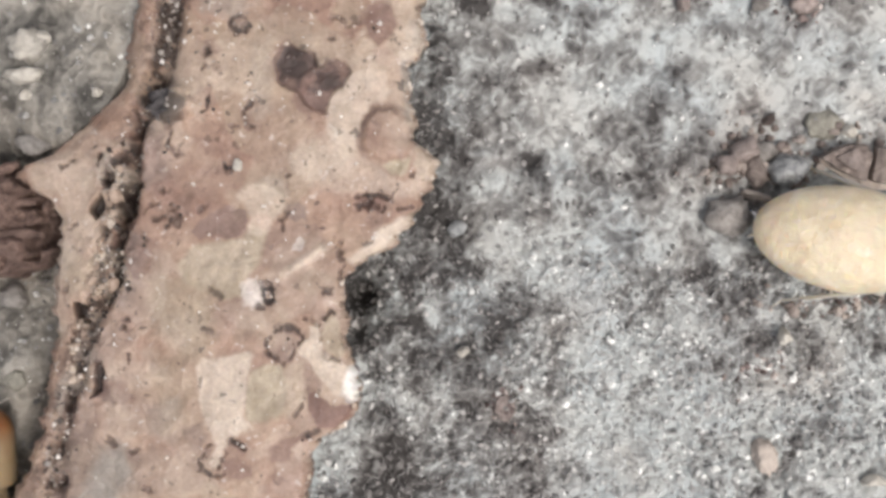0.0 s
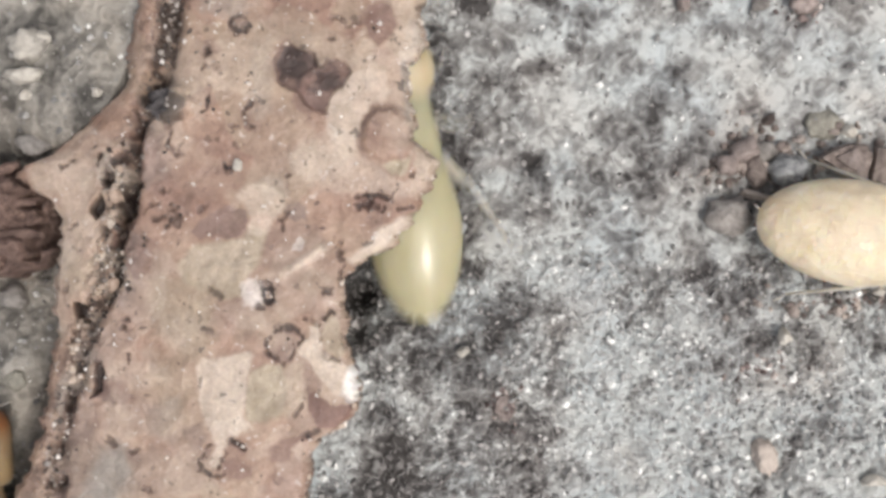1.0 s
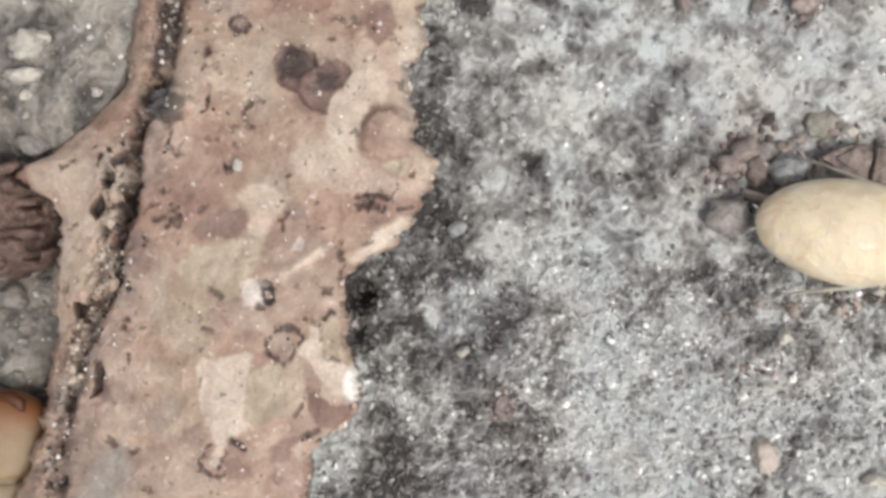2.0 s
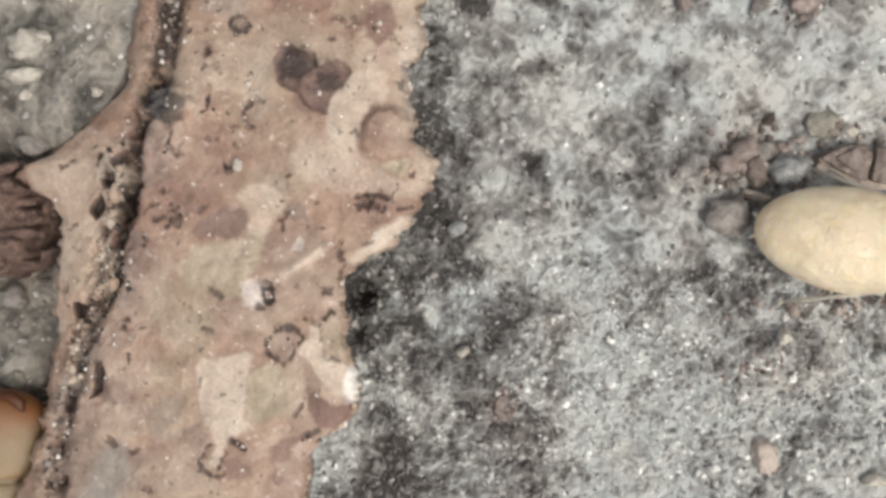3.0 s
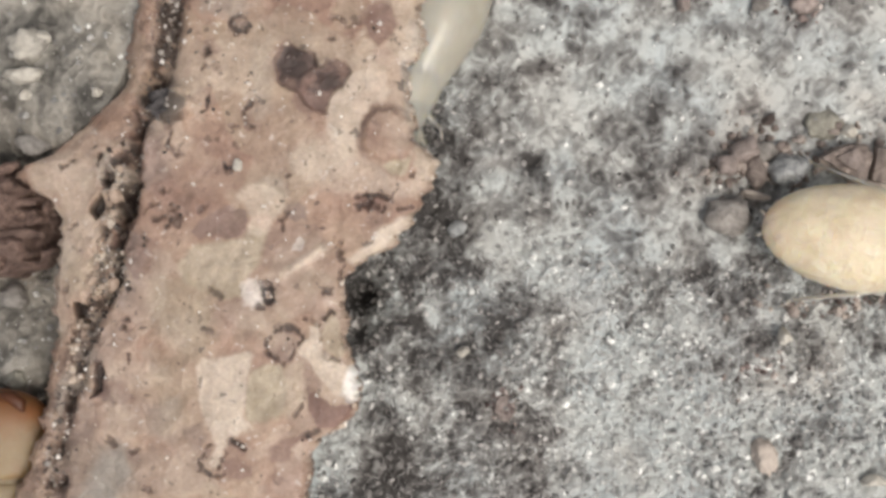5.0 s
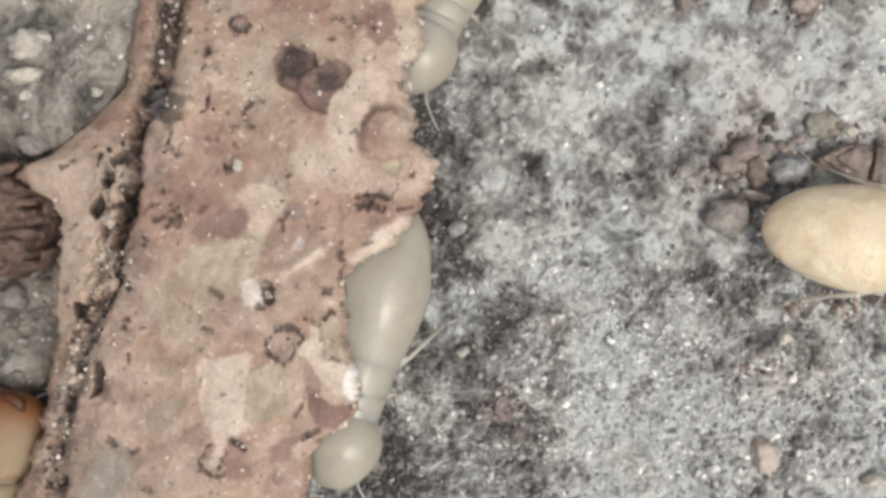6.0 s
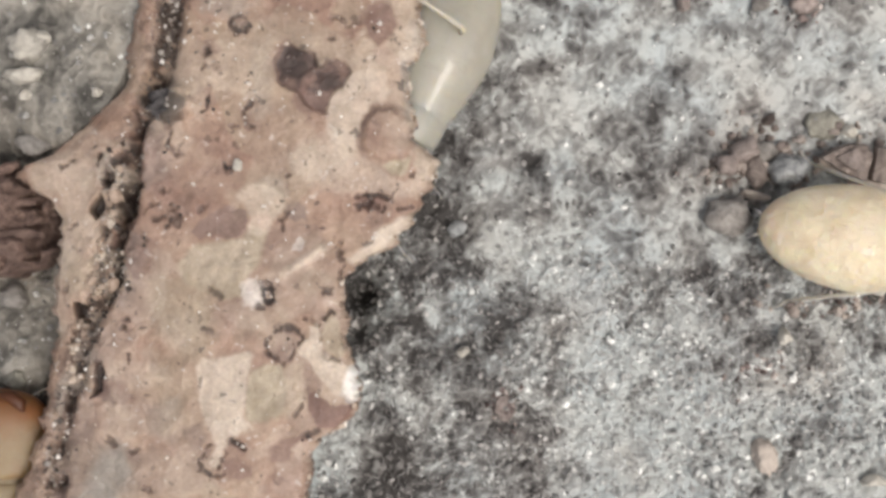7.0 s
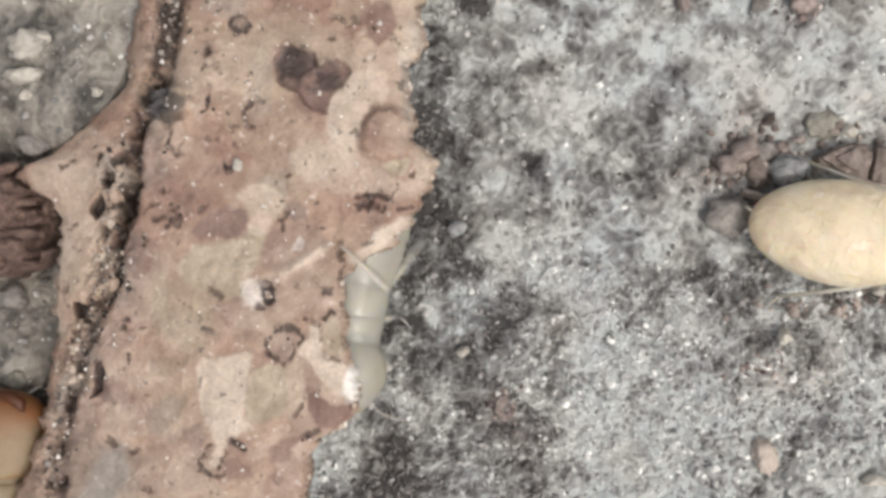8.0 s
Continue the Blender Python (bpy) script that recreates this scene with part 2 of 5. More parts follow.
def ground_tone(x, y):
    wx, wy = x + 0.5 * (fbm(x, y, 1.3, 201, 3) - 0.5), y + 0.5 * (fbm(x, y, 1.3, 211, 3) - 0.5)
    t = 0.53 + 1.0 * (fbm(wx, wy, 1.1, 21, 4) - 0.5) + 1.05 * (fbm(wx, wy, 2.2, 221, 3) - 0.5) + 0.75 * (crust(x, y) - 0.56)
    t = t + 0.8 * (fbm(wx, wy, 1.2, 141, 3) - 0.5) * smooth(-4.4, -5.4, x) + 0.9 * (fbm(wx, wy, 1.7, 151, 3) - 0.5) * felt(x, y)
    t = t + (0.20 * (smooth(0.40, 0.60, fbm(wx, wy, 1.5, 251, 4)) - 0.5) + 0.30 * (smooth(0.42, 0.60, fbm(wx, wy, 3.4, 261, 3)) - 0.55)) * smooth(-4.4, -3.0, x)
    for u, v, ru, rv, a in ((1000, 120, 150, 110, 0.04), (1290, 120, 230, 140, 0.2), (1060, 420, 130, 90, 0.12), (1110, 770, 130, 130, 0.40), (1150, 580, 180, 110, 0.12),
                            (1490, 850, 130, 80, 0.42), (1440, 760, 130, 120, 0.10), (1500, 60, 110, 110, 0.18), (1080, 75, 100, 75, 0.15), (900, 215, 70, 75, 0.10), (1470, 200, 110, 60, 0.1),
                            (1470, 660, 110, 90, 0.34), (1270, 800, 120, 90, 0.34), (1080, 700, 60, 50, 0.14)):
        t = t + a * np.exp(-spot(wx, wy, u, v, ru, rv) ** 2)
    for u, v, ru, rv in ((980, 160, 34, 28), (1240, 205, 56, 36), (870, 320, 28, 56), (882, 400, 28, 34), (940, 440, 36, 24), (1012, 420, 44, 28), (1052, 362, 44, 24),
                         (1032, 565, 52, 42), (1120, 605, 60, 40), (1090, 800, 66, 56), (1175, 850, 66, 42)):
        t = t + 0.28 * np.exp(-spot(wx, wy, u, v, ru, rv) ** 2)
    # darker soil, plus shade painted along the flake's rims and below the resting termite
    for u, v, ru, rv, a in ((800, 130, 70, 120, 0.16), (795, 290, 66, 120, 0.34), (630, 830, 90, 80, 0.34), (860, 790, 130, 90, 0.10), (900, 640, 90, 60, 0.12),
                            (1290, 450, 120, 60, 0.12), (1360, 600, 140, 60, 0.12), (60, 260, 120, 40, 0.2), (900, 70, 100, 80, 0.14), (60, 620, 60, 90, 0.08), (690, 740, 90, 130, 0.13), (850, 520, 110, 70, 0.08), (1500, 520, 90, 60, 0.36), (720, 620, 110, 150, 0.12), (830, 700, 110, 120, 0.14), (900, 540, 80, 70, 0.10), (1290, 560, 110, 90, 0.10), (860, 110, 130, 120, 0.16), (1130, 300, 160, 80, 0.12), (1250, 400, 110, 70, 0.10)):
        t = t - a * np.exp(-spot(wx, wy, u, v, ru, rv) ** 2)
    # small dark spots; those at the flake's right rim and notch paint shade
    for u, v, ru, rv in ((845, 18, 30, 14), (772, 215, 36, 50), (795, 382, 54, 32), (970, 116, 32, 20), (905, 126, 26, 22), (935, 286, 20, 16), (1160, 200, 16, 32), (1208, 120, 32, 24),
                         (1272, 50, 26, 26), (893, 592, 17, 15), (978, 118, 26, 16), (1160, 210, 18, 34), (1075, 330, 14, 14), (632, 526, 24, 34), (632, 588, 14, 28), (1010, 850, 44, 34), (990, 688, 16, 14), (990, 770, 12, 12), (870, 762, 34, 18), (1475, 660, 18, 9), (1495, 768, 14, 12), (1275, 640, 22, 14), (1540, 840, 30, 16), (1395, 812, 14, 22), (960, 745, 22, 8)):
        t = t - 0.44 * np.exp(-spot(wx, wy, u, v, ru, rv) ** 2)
    return t + 0.62 * felt(x, y) * smooth(-1.0, 0.0, x) * (0.46 - t)


def ground():
    """One sheet: fine over the few millimetres that are studied, then coarser and coarser outwards."""
    grow = np.cumsum(0.06 * 1.16 ** np.arange(63))
    mid_x, mid_y = np.arange(-8.7, 8.71, 0.022), np.arange(-5.1, 5.11, 0.022)
    xs = np.concatenate([mid_x[0] - grow[::-1], mid_x, mid_x[-1] + grow])
    ys = np.concatenate([mid_y[0] - grow[::-1], mid_y, mid_y[-1] + grow])
    y, x = np.meshgrid(ys, xs, indexing="ij")
    z = ground_height(x, y)
    me = mesh_from("ground", np.stack([x, y, z], -1).reshape(-1, 3), sheet_faces(len(ys), len(xs)), SOIL)
    far = smooth(14, 50, np.hypot(x, y))            # plain soil farther out
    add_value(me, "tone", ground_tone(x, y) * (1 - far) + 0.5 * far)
    warm = 0.8 * smooth(0.55, 0.75, fbm(x, y, 0.7, 31, 3))
    for u, v, r in ((1360, 640, 70), (890, 720, 40), (1320, 300, 110), (1300, 560, 120), (1420, 30, 60)):
        warm = np.maximum(warm, np.exp(-spot(x, y, u, v, r, r) ** 2))
    add_value(me, "warm", warm * (1 - far))
    add_value(me, "felt", felt(x, y) * (1 - far))
    add_value(me, "moss", smooth(-4.6, -5.6, x) * (1 - far))
    return tagged(new("ground", me), "grey gritty soil with white mineral patches and dark specks", "ground", kind="structure")


# ---- bark flake ----
def edge_line(points, v):
    """The outline's u at each v, smooth between the given points."""
    p = np.array(points, dtype=float)
    return np.interp(v, p[:, 1], p[:, 0])


RIGHT = [(752, -120), (746, 0), (742, 25), (750, 50), (746, 80), (748, 95), (724, 114), (728, 150), (724, 185), (736, 214), (736, 242), (754, 264), (772, 286), (769, 304), (760, 332),
         (746, 350), (744, 370), (728, 382), (722, 402), (704, 418), (690, 440), (652, 458), (622, 474), (611, 500), (608, 545), (612, 600), (626, 640), (636, 690), (630, 720), (616, 748), (590, 770), (560, 784), (550, 806), (545, 850), (538, 882), (530, 1000)]
LEFT = [(258, -120), (232, 0), (226, 60), (216, 120), (208, 150), (180, 180), (146, 214), (96, 250), (56, 274), (18, 288), (6, 310), (34, 334), (66, 352), (84, 380),
        (92, 420), (86, 480), (80, 540), (86, 600), (78, 660), (74, 700), (60, 770), (40, 830), (14, 882), (-30, 1000)]
GROOVE = [(318, -120), (302, 0), (298, 60), (288, 110), (278, 150), (256, 205), (240, 245), (234, 300), (222, 350), (212, 400), (208, 455), (203, 500), (184, 530), (164, 580), (148, 625),
          (138, 680), (116, 730), (102, 800), (100, 882), (88, 1000)]
GROOVE_WIDE = [(0.22, -120), (0.24, 0), (0.25, 110), (0.30, 150), (0.28, 195), (0.10, 225), (0.10, 310), (0.18, 345), (0.17, 385), (0.09, 415), (0.08, 490), (0.12, 530), (0.15, 640), (0.11, 730), (0.17, 830), (0.17, 1000)]
TOP = 1.75


PITS = [(425, 44), (370, 98), (365, 186), (432, 205), (300, 256), (404, 293), (255, 433), (476, 520), (225, 588), (300, 378), (512, 360), (440, 150), (178, 668), (366, 812), (424, 796),
        (500, 612), (655, 356), (520, 115), (560, 160), (664, 40), (350, 372), (535, 780), (600, 590), (286, 186), (298, 180), (280, 196), (300, 192), (505, 612), (180, 672)]


class Skin:
    """Height, stains and painted shade of the flake's upper face over a plan grid."""

    def __init__(self, x, y):
        self.x, self.y, self.n = x, y, 0
        self.wx = x + 0.10 * (fbm(x, y, 4.0, 301, 3) - 0.5) + 0.04 * (fbm(x, y, 14.0, 311, 2) - 0.5)
        self.wy = y + 0.10 * (fbm(x, y, 4.0, 321, 3) - 0.5) + 0.04 * (fbm(x, y, 14.0, 331, 2) - 0.5)
        self.h = np.zeros_like(x)
        self.mask = {k: np.zeros_like(x) for k in ("pale", "dark", "red", "olive", "white", "plum", "mauve", "ash")}

    def band(self, low, high):
        """The rows of the grid between two heights on the plan."""
        rows = np.nonzero((self.y[:, 0] > low) & (self.y[:, 0] < high))[0]
        return slice(rows[0], rows[-1] + 1) if len(rows) else slice(0, 1)

    def q(self, u, v, ru, rv, turn, rag):
        self.n += 1
        cy, reach = at(u, v, TOP)[1], 0.025 * max(ru, rv) + 0.2
        b = self.band(cy - reach, cy + reach)
        q = np.full(self.x.shape, 9.0)
        q[b] = spot(self.wx[b], self.wy[b], u, v, ru, rv, turn, TOP, rag, self.n)
        return q

    def raise_to(self, kind, b, value):
        self.mask[kind][b] = np.maximum(self.mask[kind][b], value)

    def away(self, points, margin, closed=False):
        """Distance in mm to a line through the points, over a band of rows; and that band, with the inside of a closed line."""
        pts = [at(u, v, TOP) for u, v in points]
        b = self.band(min(p[1] for p in pts) - margin, max(p[1] for p in pts) + margin)
        wx, wy = self.wx[b], self.wy[b]
        near, inside = np.full(wx.shape, 9.0), np.zeros(wx.shape, bool)
        for (ax, ay), (bx, by) in zip(pts, pts[1:] + (pts[:1] if closed else [])):
            t = np.clip(((wx - ax) * (bx - ax) + (wy - ay) * (by - ay)) / ((bx - ax) ** 2 + (by - ay) ** 2 + 1e-9), 0, 1)
            near = np.minimum(near, np.hypot(wx - ax - t * (bx - ax), wy - ay - t * (by - ay)))
            if closed and by != ay:
                inside ^= ((ay > wy) != (by > wy)) & (wx < ax + (wy - ay) * (bx - ax) / (by - ay))
        return near, b, inside

    def stain(self, kind, u, v, ru, rv, turn=0, amount=1.0, soft=0.25, rag=0.8):
        q = self.q(u, v, ru, rv, turn, rag)
        self.mask[kind] = np.maximum(self.mask[kind], amount * smooth(1 + soft, 1 - soft, q))

    def patch(self, kind, outline, amount=1.0, soft=4.0, line=0.0):
        """A stain with the given corners; soft is the width of its edge, line the darkness of its outline."""
        near, b, inside = self.away(outline, 0.3, True)
        far = np.where(inside, near, -near) * 100
        m = smooth(-soft, soft, far)
        self.raise_to(kind, b, amount * m)
        if line:
            self.raise_to("dark", b, line * np.exp(-(far / 3.0) ** 2) * smooth(0.36, 0.56, fbm(self.x[b], self.y[b], 4.0, 700 + len(outline), 2)))
        whole = np.zeros(self.x.shape)
        whole[b] = m
        return whole

    def stroke(self, points, wide, dark=0.8, deep=0.045, lip=0.006, gaps=0.46):
        """A torn crack along a line, frayed and broken here and there, its shade painted in, in a brownish stain."""
        self.n += 1
        near, b, _ = self.away(points, 0.35)
        x, y = self.x[b], self.y[b]
        near = np.maximum(0, near + 0.10 * (fbm(x, y, 15.0, 640 + self.n, 2) - 0.5))
        w = wide / 100 * (0.3 + 1.5 * fbm(x, y, 3.2, 650 + self.n, 2))
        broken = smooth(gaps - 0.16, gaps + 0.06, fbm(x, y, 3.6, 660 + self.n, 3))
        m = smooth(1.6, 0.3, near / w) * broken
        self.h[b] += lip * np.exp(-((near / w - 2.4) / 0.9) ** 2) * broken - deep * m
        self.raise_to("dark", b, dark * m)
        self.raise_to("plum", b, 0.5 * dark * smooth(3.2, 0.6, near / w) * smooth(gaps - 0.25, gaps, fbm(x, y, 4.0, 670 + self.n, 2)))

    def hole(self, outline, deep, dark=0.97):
        """An angular hollow; near-black on its floor paints the shade of a deeper one."""
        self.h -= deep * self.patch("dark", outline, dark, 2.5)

    def blot(self, points, wide, kind, amount, soft=0.5):
        """A soft trail of stain along a line."""
        near, b, _ = self.away(points, 0.4)
        self.raise_to(kind, b, amount * smooth(1 + soft, 1 - soft, near * 100 / wide + 1.2 * (fbm(self.x[b], self.y[b], 5.0, 690 + len(points), 3) - 0.5)))

    def wipe(self, kind, u, v, ru, rv, turn=0):
        self.mask[kind] *= smooth(0.8, 1.2, self.q(u, v, ru, rv, turn, 0.4))

    def pit(self, u, v, ru, rv, turn=0, deep=0.12, dark=0.0, rim=0.03, rag=0.6, soft=0.2, broken=True):
        q = self.q(u, v, ru, rv, turn, rag)
        m = smooth(1 + soft, 1 - soft * 1.5, q)
        gap = 0.35 + 0.65 * smooth(0.38, 0.56, fbm(self.x, self.y, 7.0, 400 + self.n, 2))
        self.h += rim * np.exp(-((q - 1.15) / 0.2) ** 2) - deep * m
        if dark:
            self.mask["dark"] = np.maximum(self.mask["dark"], dark * (m * gap if broken else m))

    def ridge(self, u0, v0, u1, v1, high, wide):
        (ax, ay), (bx, by) = at(u0, v0, TOP), at(u1, v1, TOP)
        t = np.clip(((self.x - ax) * (bx - ax) + (self.y - ay) * (by - ay)) / ((bx - ax) ** 2 + (by - ay) ** 2), 0, 1)
        d = np.hypot(self.x - ax - t * (bx - ax), self.y - ay - t * (by - ay)) / (wide / 100)
        self.h += high * np.exp(-d * d)
        return np.exp(-d * d)


def flake_cracks(s):
    """Cracks, slits and torn spots; each a line on the plan, its width and darkness."""
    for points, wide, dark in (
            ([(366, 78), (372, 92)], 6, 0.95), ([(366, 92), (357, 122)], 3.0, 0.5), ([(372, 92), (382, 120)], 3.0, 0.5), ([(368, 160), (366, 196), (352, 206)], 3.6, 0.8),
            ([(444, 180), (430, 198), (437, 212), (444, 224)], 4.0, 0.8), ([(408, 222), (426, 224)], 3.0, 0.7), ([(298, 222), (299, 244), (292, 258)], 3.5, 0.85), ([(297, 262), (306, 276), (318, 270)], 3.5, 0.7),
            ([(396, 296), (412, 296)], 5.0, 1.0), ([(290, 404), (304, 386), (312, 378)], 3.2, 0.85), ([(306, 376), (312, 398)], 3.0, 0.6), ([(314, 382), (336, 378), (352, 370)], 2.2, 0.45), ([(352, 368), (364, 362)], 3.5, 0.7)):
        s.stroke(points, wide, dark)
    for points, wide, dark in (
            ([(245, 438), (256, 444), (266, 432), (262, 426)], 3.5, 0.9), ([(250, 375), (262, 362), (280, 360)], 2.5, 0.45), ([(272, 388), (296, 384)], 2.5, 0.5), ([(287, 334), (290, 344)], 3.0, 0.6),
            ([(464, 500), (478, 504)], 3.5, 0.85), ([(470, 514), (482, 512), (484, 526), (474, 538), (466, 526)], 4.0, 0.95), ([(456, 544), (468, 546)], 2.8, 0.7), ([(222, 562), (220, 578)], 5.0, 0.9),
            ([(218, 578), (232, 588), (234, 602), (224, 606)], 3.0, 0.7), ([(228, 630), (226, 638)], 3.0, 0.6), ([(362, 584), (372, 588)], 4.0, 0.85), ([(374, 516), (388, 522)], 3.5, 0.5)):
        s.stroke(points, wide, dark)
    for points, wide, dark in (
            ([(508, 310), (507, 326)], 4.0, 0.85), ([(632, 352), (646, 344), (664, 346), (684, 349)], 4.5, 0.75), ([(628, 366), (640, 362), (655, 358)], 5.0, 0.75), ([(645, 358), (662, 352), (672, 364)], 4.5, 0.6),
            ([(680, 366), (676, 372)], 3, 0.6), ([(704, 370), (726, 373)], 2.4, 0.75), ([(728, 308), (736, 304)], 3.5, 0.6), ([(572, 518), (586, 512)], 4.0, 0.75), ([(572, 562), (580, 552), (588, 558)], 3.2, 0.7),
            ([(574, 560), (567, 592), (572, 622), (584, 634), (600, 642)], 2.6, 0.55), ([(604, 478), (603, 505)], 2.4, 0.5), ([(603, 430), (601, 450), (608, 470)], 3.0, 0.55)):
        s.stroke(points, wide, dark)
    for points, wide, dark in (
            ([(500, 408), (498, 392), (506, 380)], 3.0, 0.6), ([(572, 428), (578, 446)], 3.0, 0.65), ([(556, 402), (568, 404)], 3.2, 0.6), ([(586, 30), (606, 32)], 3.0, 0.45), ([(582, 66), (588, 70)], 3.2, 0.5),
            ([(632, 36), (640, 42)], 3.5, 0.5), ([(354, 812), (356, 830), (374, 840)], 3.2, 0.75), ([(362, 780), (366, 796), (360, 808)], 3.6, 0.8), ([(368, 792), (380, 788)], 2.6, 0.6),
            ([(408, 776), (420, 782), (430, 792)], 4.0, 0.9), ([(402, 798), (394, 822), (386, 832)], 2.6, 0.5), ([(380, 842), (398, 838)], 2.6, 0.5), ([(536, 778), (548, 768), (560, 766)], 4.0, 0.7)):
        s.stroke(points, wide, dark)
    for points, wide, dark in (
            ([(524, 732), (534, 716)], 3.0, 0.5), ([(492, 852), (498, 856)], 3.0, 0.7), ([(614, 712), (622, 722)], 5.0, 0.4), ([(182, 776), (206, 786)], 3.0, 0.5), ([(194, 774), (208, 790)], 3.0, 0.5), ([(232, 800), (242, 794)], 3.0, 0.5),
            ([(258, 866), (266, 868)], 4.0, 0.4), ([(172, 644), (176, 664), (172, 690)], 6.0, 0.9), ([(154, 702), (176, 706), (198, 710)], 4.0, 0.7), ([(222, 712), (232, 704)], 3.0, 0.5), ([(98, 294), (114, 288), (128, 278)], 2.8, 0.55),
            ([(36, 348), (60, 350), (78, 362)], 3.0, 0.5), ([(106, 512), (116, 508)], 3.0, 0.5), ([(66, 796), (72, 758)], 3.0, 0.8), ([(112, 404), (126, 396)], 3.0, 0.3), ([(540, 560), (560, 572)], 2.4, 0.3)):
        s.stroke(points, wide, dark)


def flake_marks(s):
    # heart-shaped dark hollow
    heart = s.patch("plum", [(488, 112), (498, 84), (514, 76), (528, 88), (550, 90), (561, 102), (564, 116), (570, 116), (580, 108), (594, 101), (611, 108), (617, 128), (608, 150),
                             (588, 166), (578, 198), (560, 196), (540, 184), (524, 164), (500, 154), (489, 138)], 0.80, 4.0, 0.35)
    s.h -= 0.06 * heart
    s.stain("dark", 532, 116, 30, 26, 0, 0.85, 0.5, 1.3)
    s.stain("dark", 574, 140, 26, 18, 30, 0.75, 0.5, 1.3)
    s.patch("dark", [(512, 112), (524, 96), (548, 94), (558, 104), (556, 128), (544, 136), (524, 138), (514, 128)], 0.6, 8.0)
    s.patch("dark", [(550, 142), (572, 124), (594, 118), (600, 130), (586, 144), (576, 160), (556, 158)], 0.35, 8.0)
    s.stain("dark", 500, 134, 6, 8, 0, 0.7, 0.5, 0.8)
    s.patch("red", [(476, 110), (490, 78), (512, 66), (506, 100), (500, 150), (488, 146)], 0.7, 8.0)
    s.stain("red", 545, 175, 26, 24, 0, 0.8, 0.4)
    # broad pale fields
    s.patch("pale", [(574, 232), (578, 206), (581, 178), (600, 152), (622, 128), (656, 118), (682, 122), (691, 160), (684, 186), (660, 190), (644, 206), (636, 236), (634, 268), (600, 262), (582, 250)], 0.66, 7.0)
    s.patch("pale", [(512, 278), (528, 258), (566, 252), (606, 256), (638, 272), (644, 296), (618, 318), (576, 330), (542, 322), (518, 306)], 0.58, 7.0)
    s.patch("pale", [(512, 276), (534, 250), (574, 236), (640, 272), (736, 250), (768, 290), (758, 334), (736, 350), (700, 346), (660, 340), (600, 346), (550, 330)], 0.42, 9.0)
    s.patch("pale", [(704, 92), (726, 84), (750, 70), (754, 94), (744, 108), (728, 106), (722, 134), (706, 130)], 0.75, 4.0)
    s.patch("pale", [(600, 110), (640, 94), (690, 96), (724, 92), (716, 112), (690, 122), (640, 126)], 0.38, 9.0)
    s.patch("pale", [(414, 348), (438, 326), (476, 330), (500, 346), (502, 372), (482, 398), (462, 424), (440, 412), (446, 386), (436, 368)], 0.50, 4.0)
    s.patch("olive", [(312, 470), (344, 434), (392, 426), (424, 424), (448, 398), (470, 412), (464, 462), (432, 496), (432, 526), (396, 532), (352, 520), (318, 502)], 0.85, 6.0)
    s.patch("pale", [(318, 470), (346, 438), (392, 430), (440, 420), (462, 440), (440, 480), (410, 500), (350, 500)], 0.26, 9.0)
    s.patch("pale", [(348, 652), (356, 636), (440, 625), (446, 632), (434, 684), (432, 738), (448, 757), (424, 766), (406, 780), (398, 794), (394, 822), (380, 830), (372, 816), (386, 790), (376, 770), (360, 744), (350, 706)], 0.86, 5.0)
    s.patch("olive", [(434, 684), (446, 656), (472, 645), (500, 650), (512, 690), (500, 732), (470, 746), (442, 746), (434, 720)], 0.95, 4.0, 0.06)
    s.patch("mauve", [(440, 690), (452, 664), (480, 660), (490, 700), (474, 734), (446, 730)], 0.25, 8.0)
    s.patch("pale", [(545, 578), (560, 566), (568, 592), (572, 622), (600, 642), (624, 656), (626, 690), (606, 710), (588, 698), (568, 676), (545, 642), (524, 630), (528, 612), (545, 600)], 0.85, 3.5)
    s.patch("olive", [(574, 558), (590, 556), (606, 600), (614, 622), (600, 640), (576, 622), (569, 592)], 0.75, 3.5)
    s.patch("pale", [(676, 402), (712, 386), (730, 388), (716, 410), (692, 434), (660, 452), (626, 470), (616, 458), (650, 432)], 0.85, 6.0)
    s.patch("pale", [(700, 240), (728, 236), (748, 262), (764, 290), (758, 326), (728, 346), (700, 330), (724, 300), (736, 278)], 0.36, 8.0)
    s.patch("olive", [(676, 292), (700, 282), (726, 276), (722, 300), (712, 312), (694, 312), (684, 300)], 1.0, 3.0)
    s.patch("red", [(680, 292), (704, 284), (722, 286), (716, 304), (696, 308)], 0.35, 4.0)
    # darker red and mauve fields
    s.patch("red", [(340, 410), (356, 386), (374, 374), (412, 366), (438, 374), (442, 392), (430, 412), (404, 426), (384, 416), (352, 426)], 0.72, 3.5)
    s.patch("mauve", [(340, 410), (356, 386), (374, 374), (412, 366), (438, 374), (442, 392), (430, 412), (404, 426), (384, 416), (352, 426)], 0.45, 3.5)
    s.patch("mauve", [(504, 362), (528, 354), (545, 368), (541, 390), (520, 394), (504, 388)], 0.75, 3.5)
    s.patch("mauve", [(476, 402), (500, 398), (560, 410), (574, 440), (536, 462), (488, 478), (462, 466), (468, 428)], 0.40, 6.0)
    s.patch("red", [(638, 20), (664, 2), (694, 10), (706, 40), (690, 72), (668, 86), (648, 66)], 0.85, 6.0)
    s.patch("plum", [(650, 10), (676, 6), (690, 34), (676, 50), (656, 40)], 0.28, 7.0)
    s.patch("red", [(546, 694), (560, 690), (566, 702), (592, 720), (628, 716), (620, 746), (592, 762), (562, 760), (546, 724)], 0.95, 4.0)
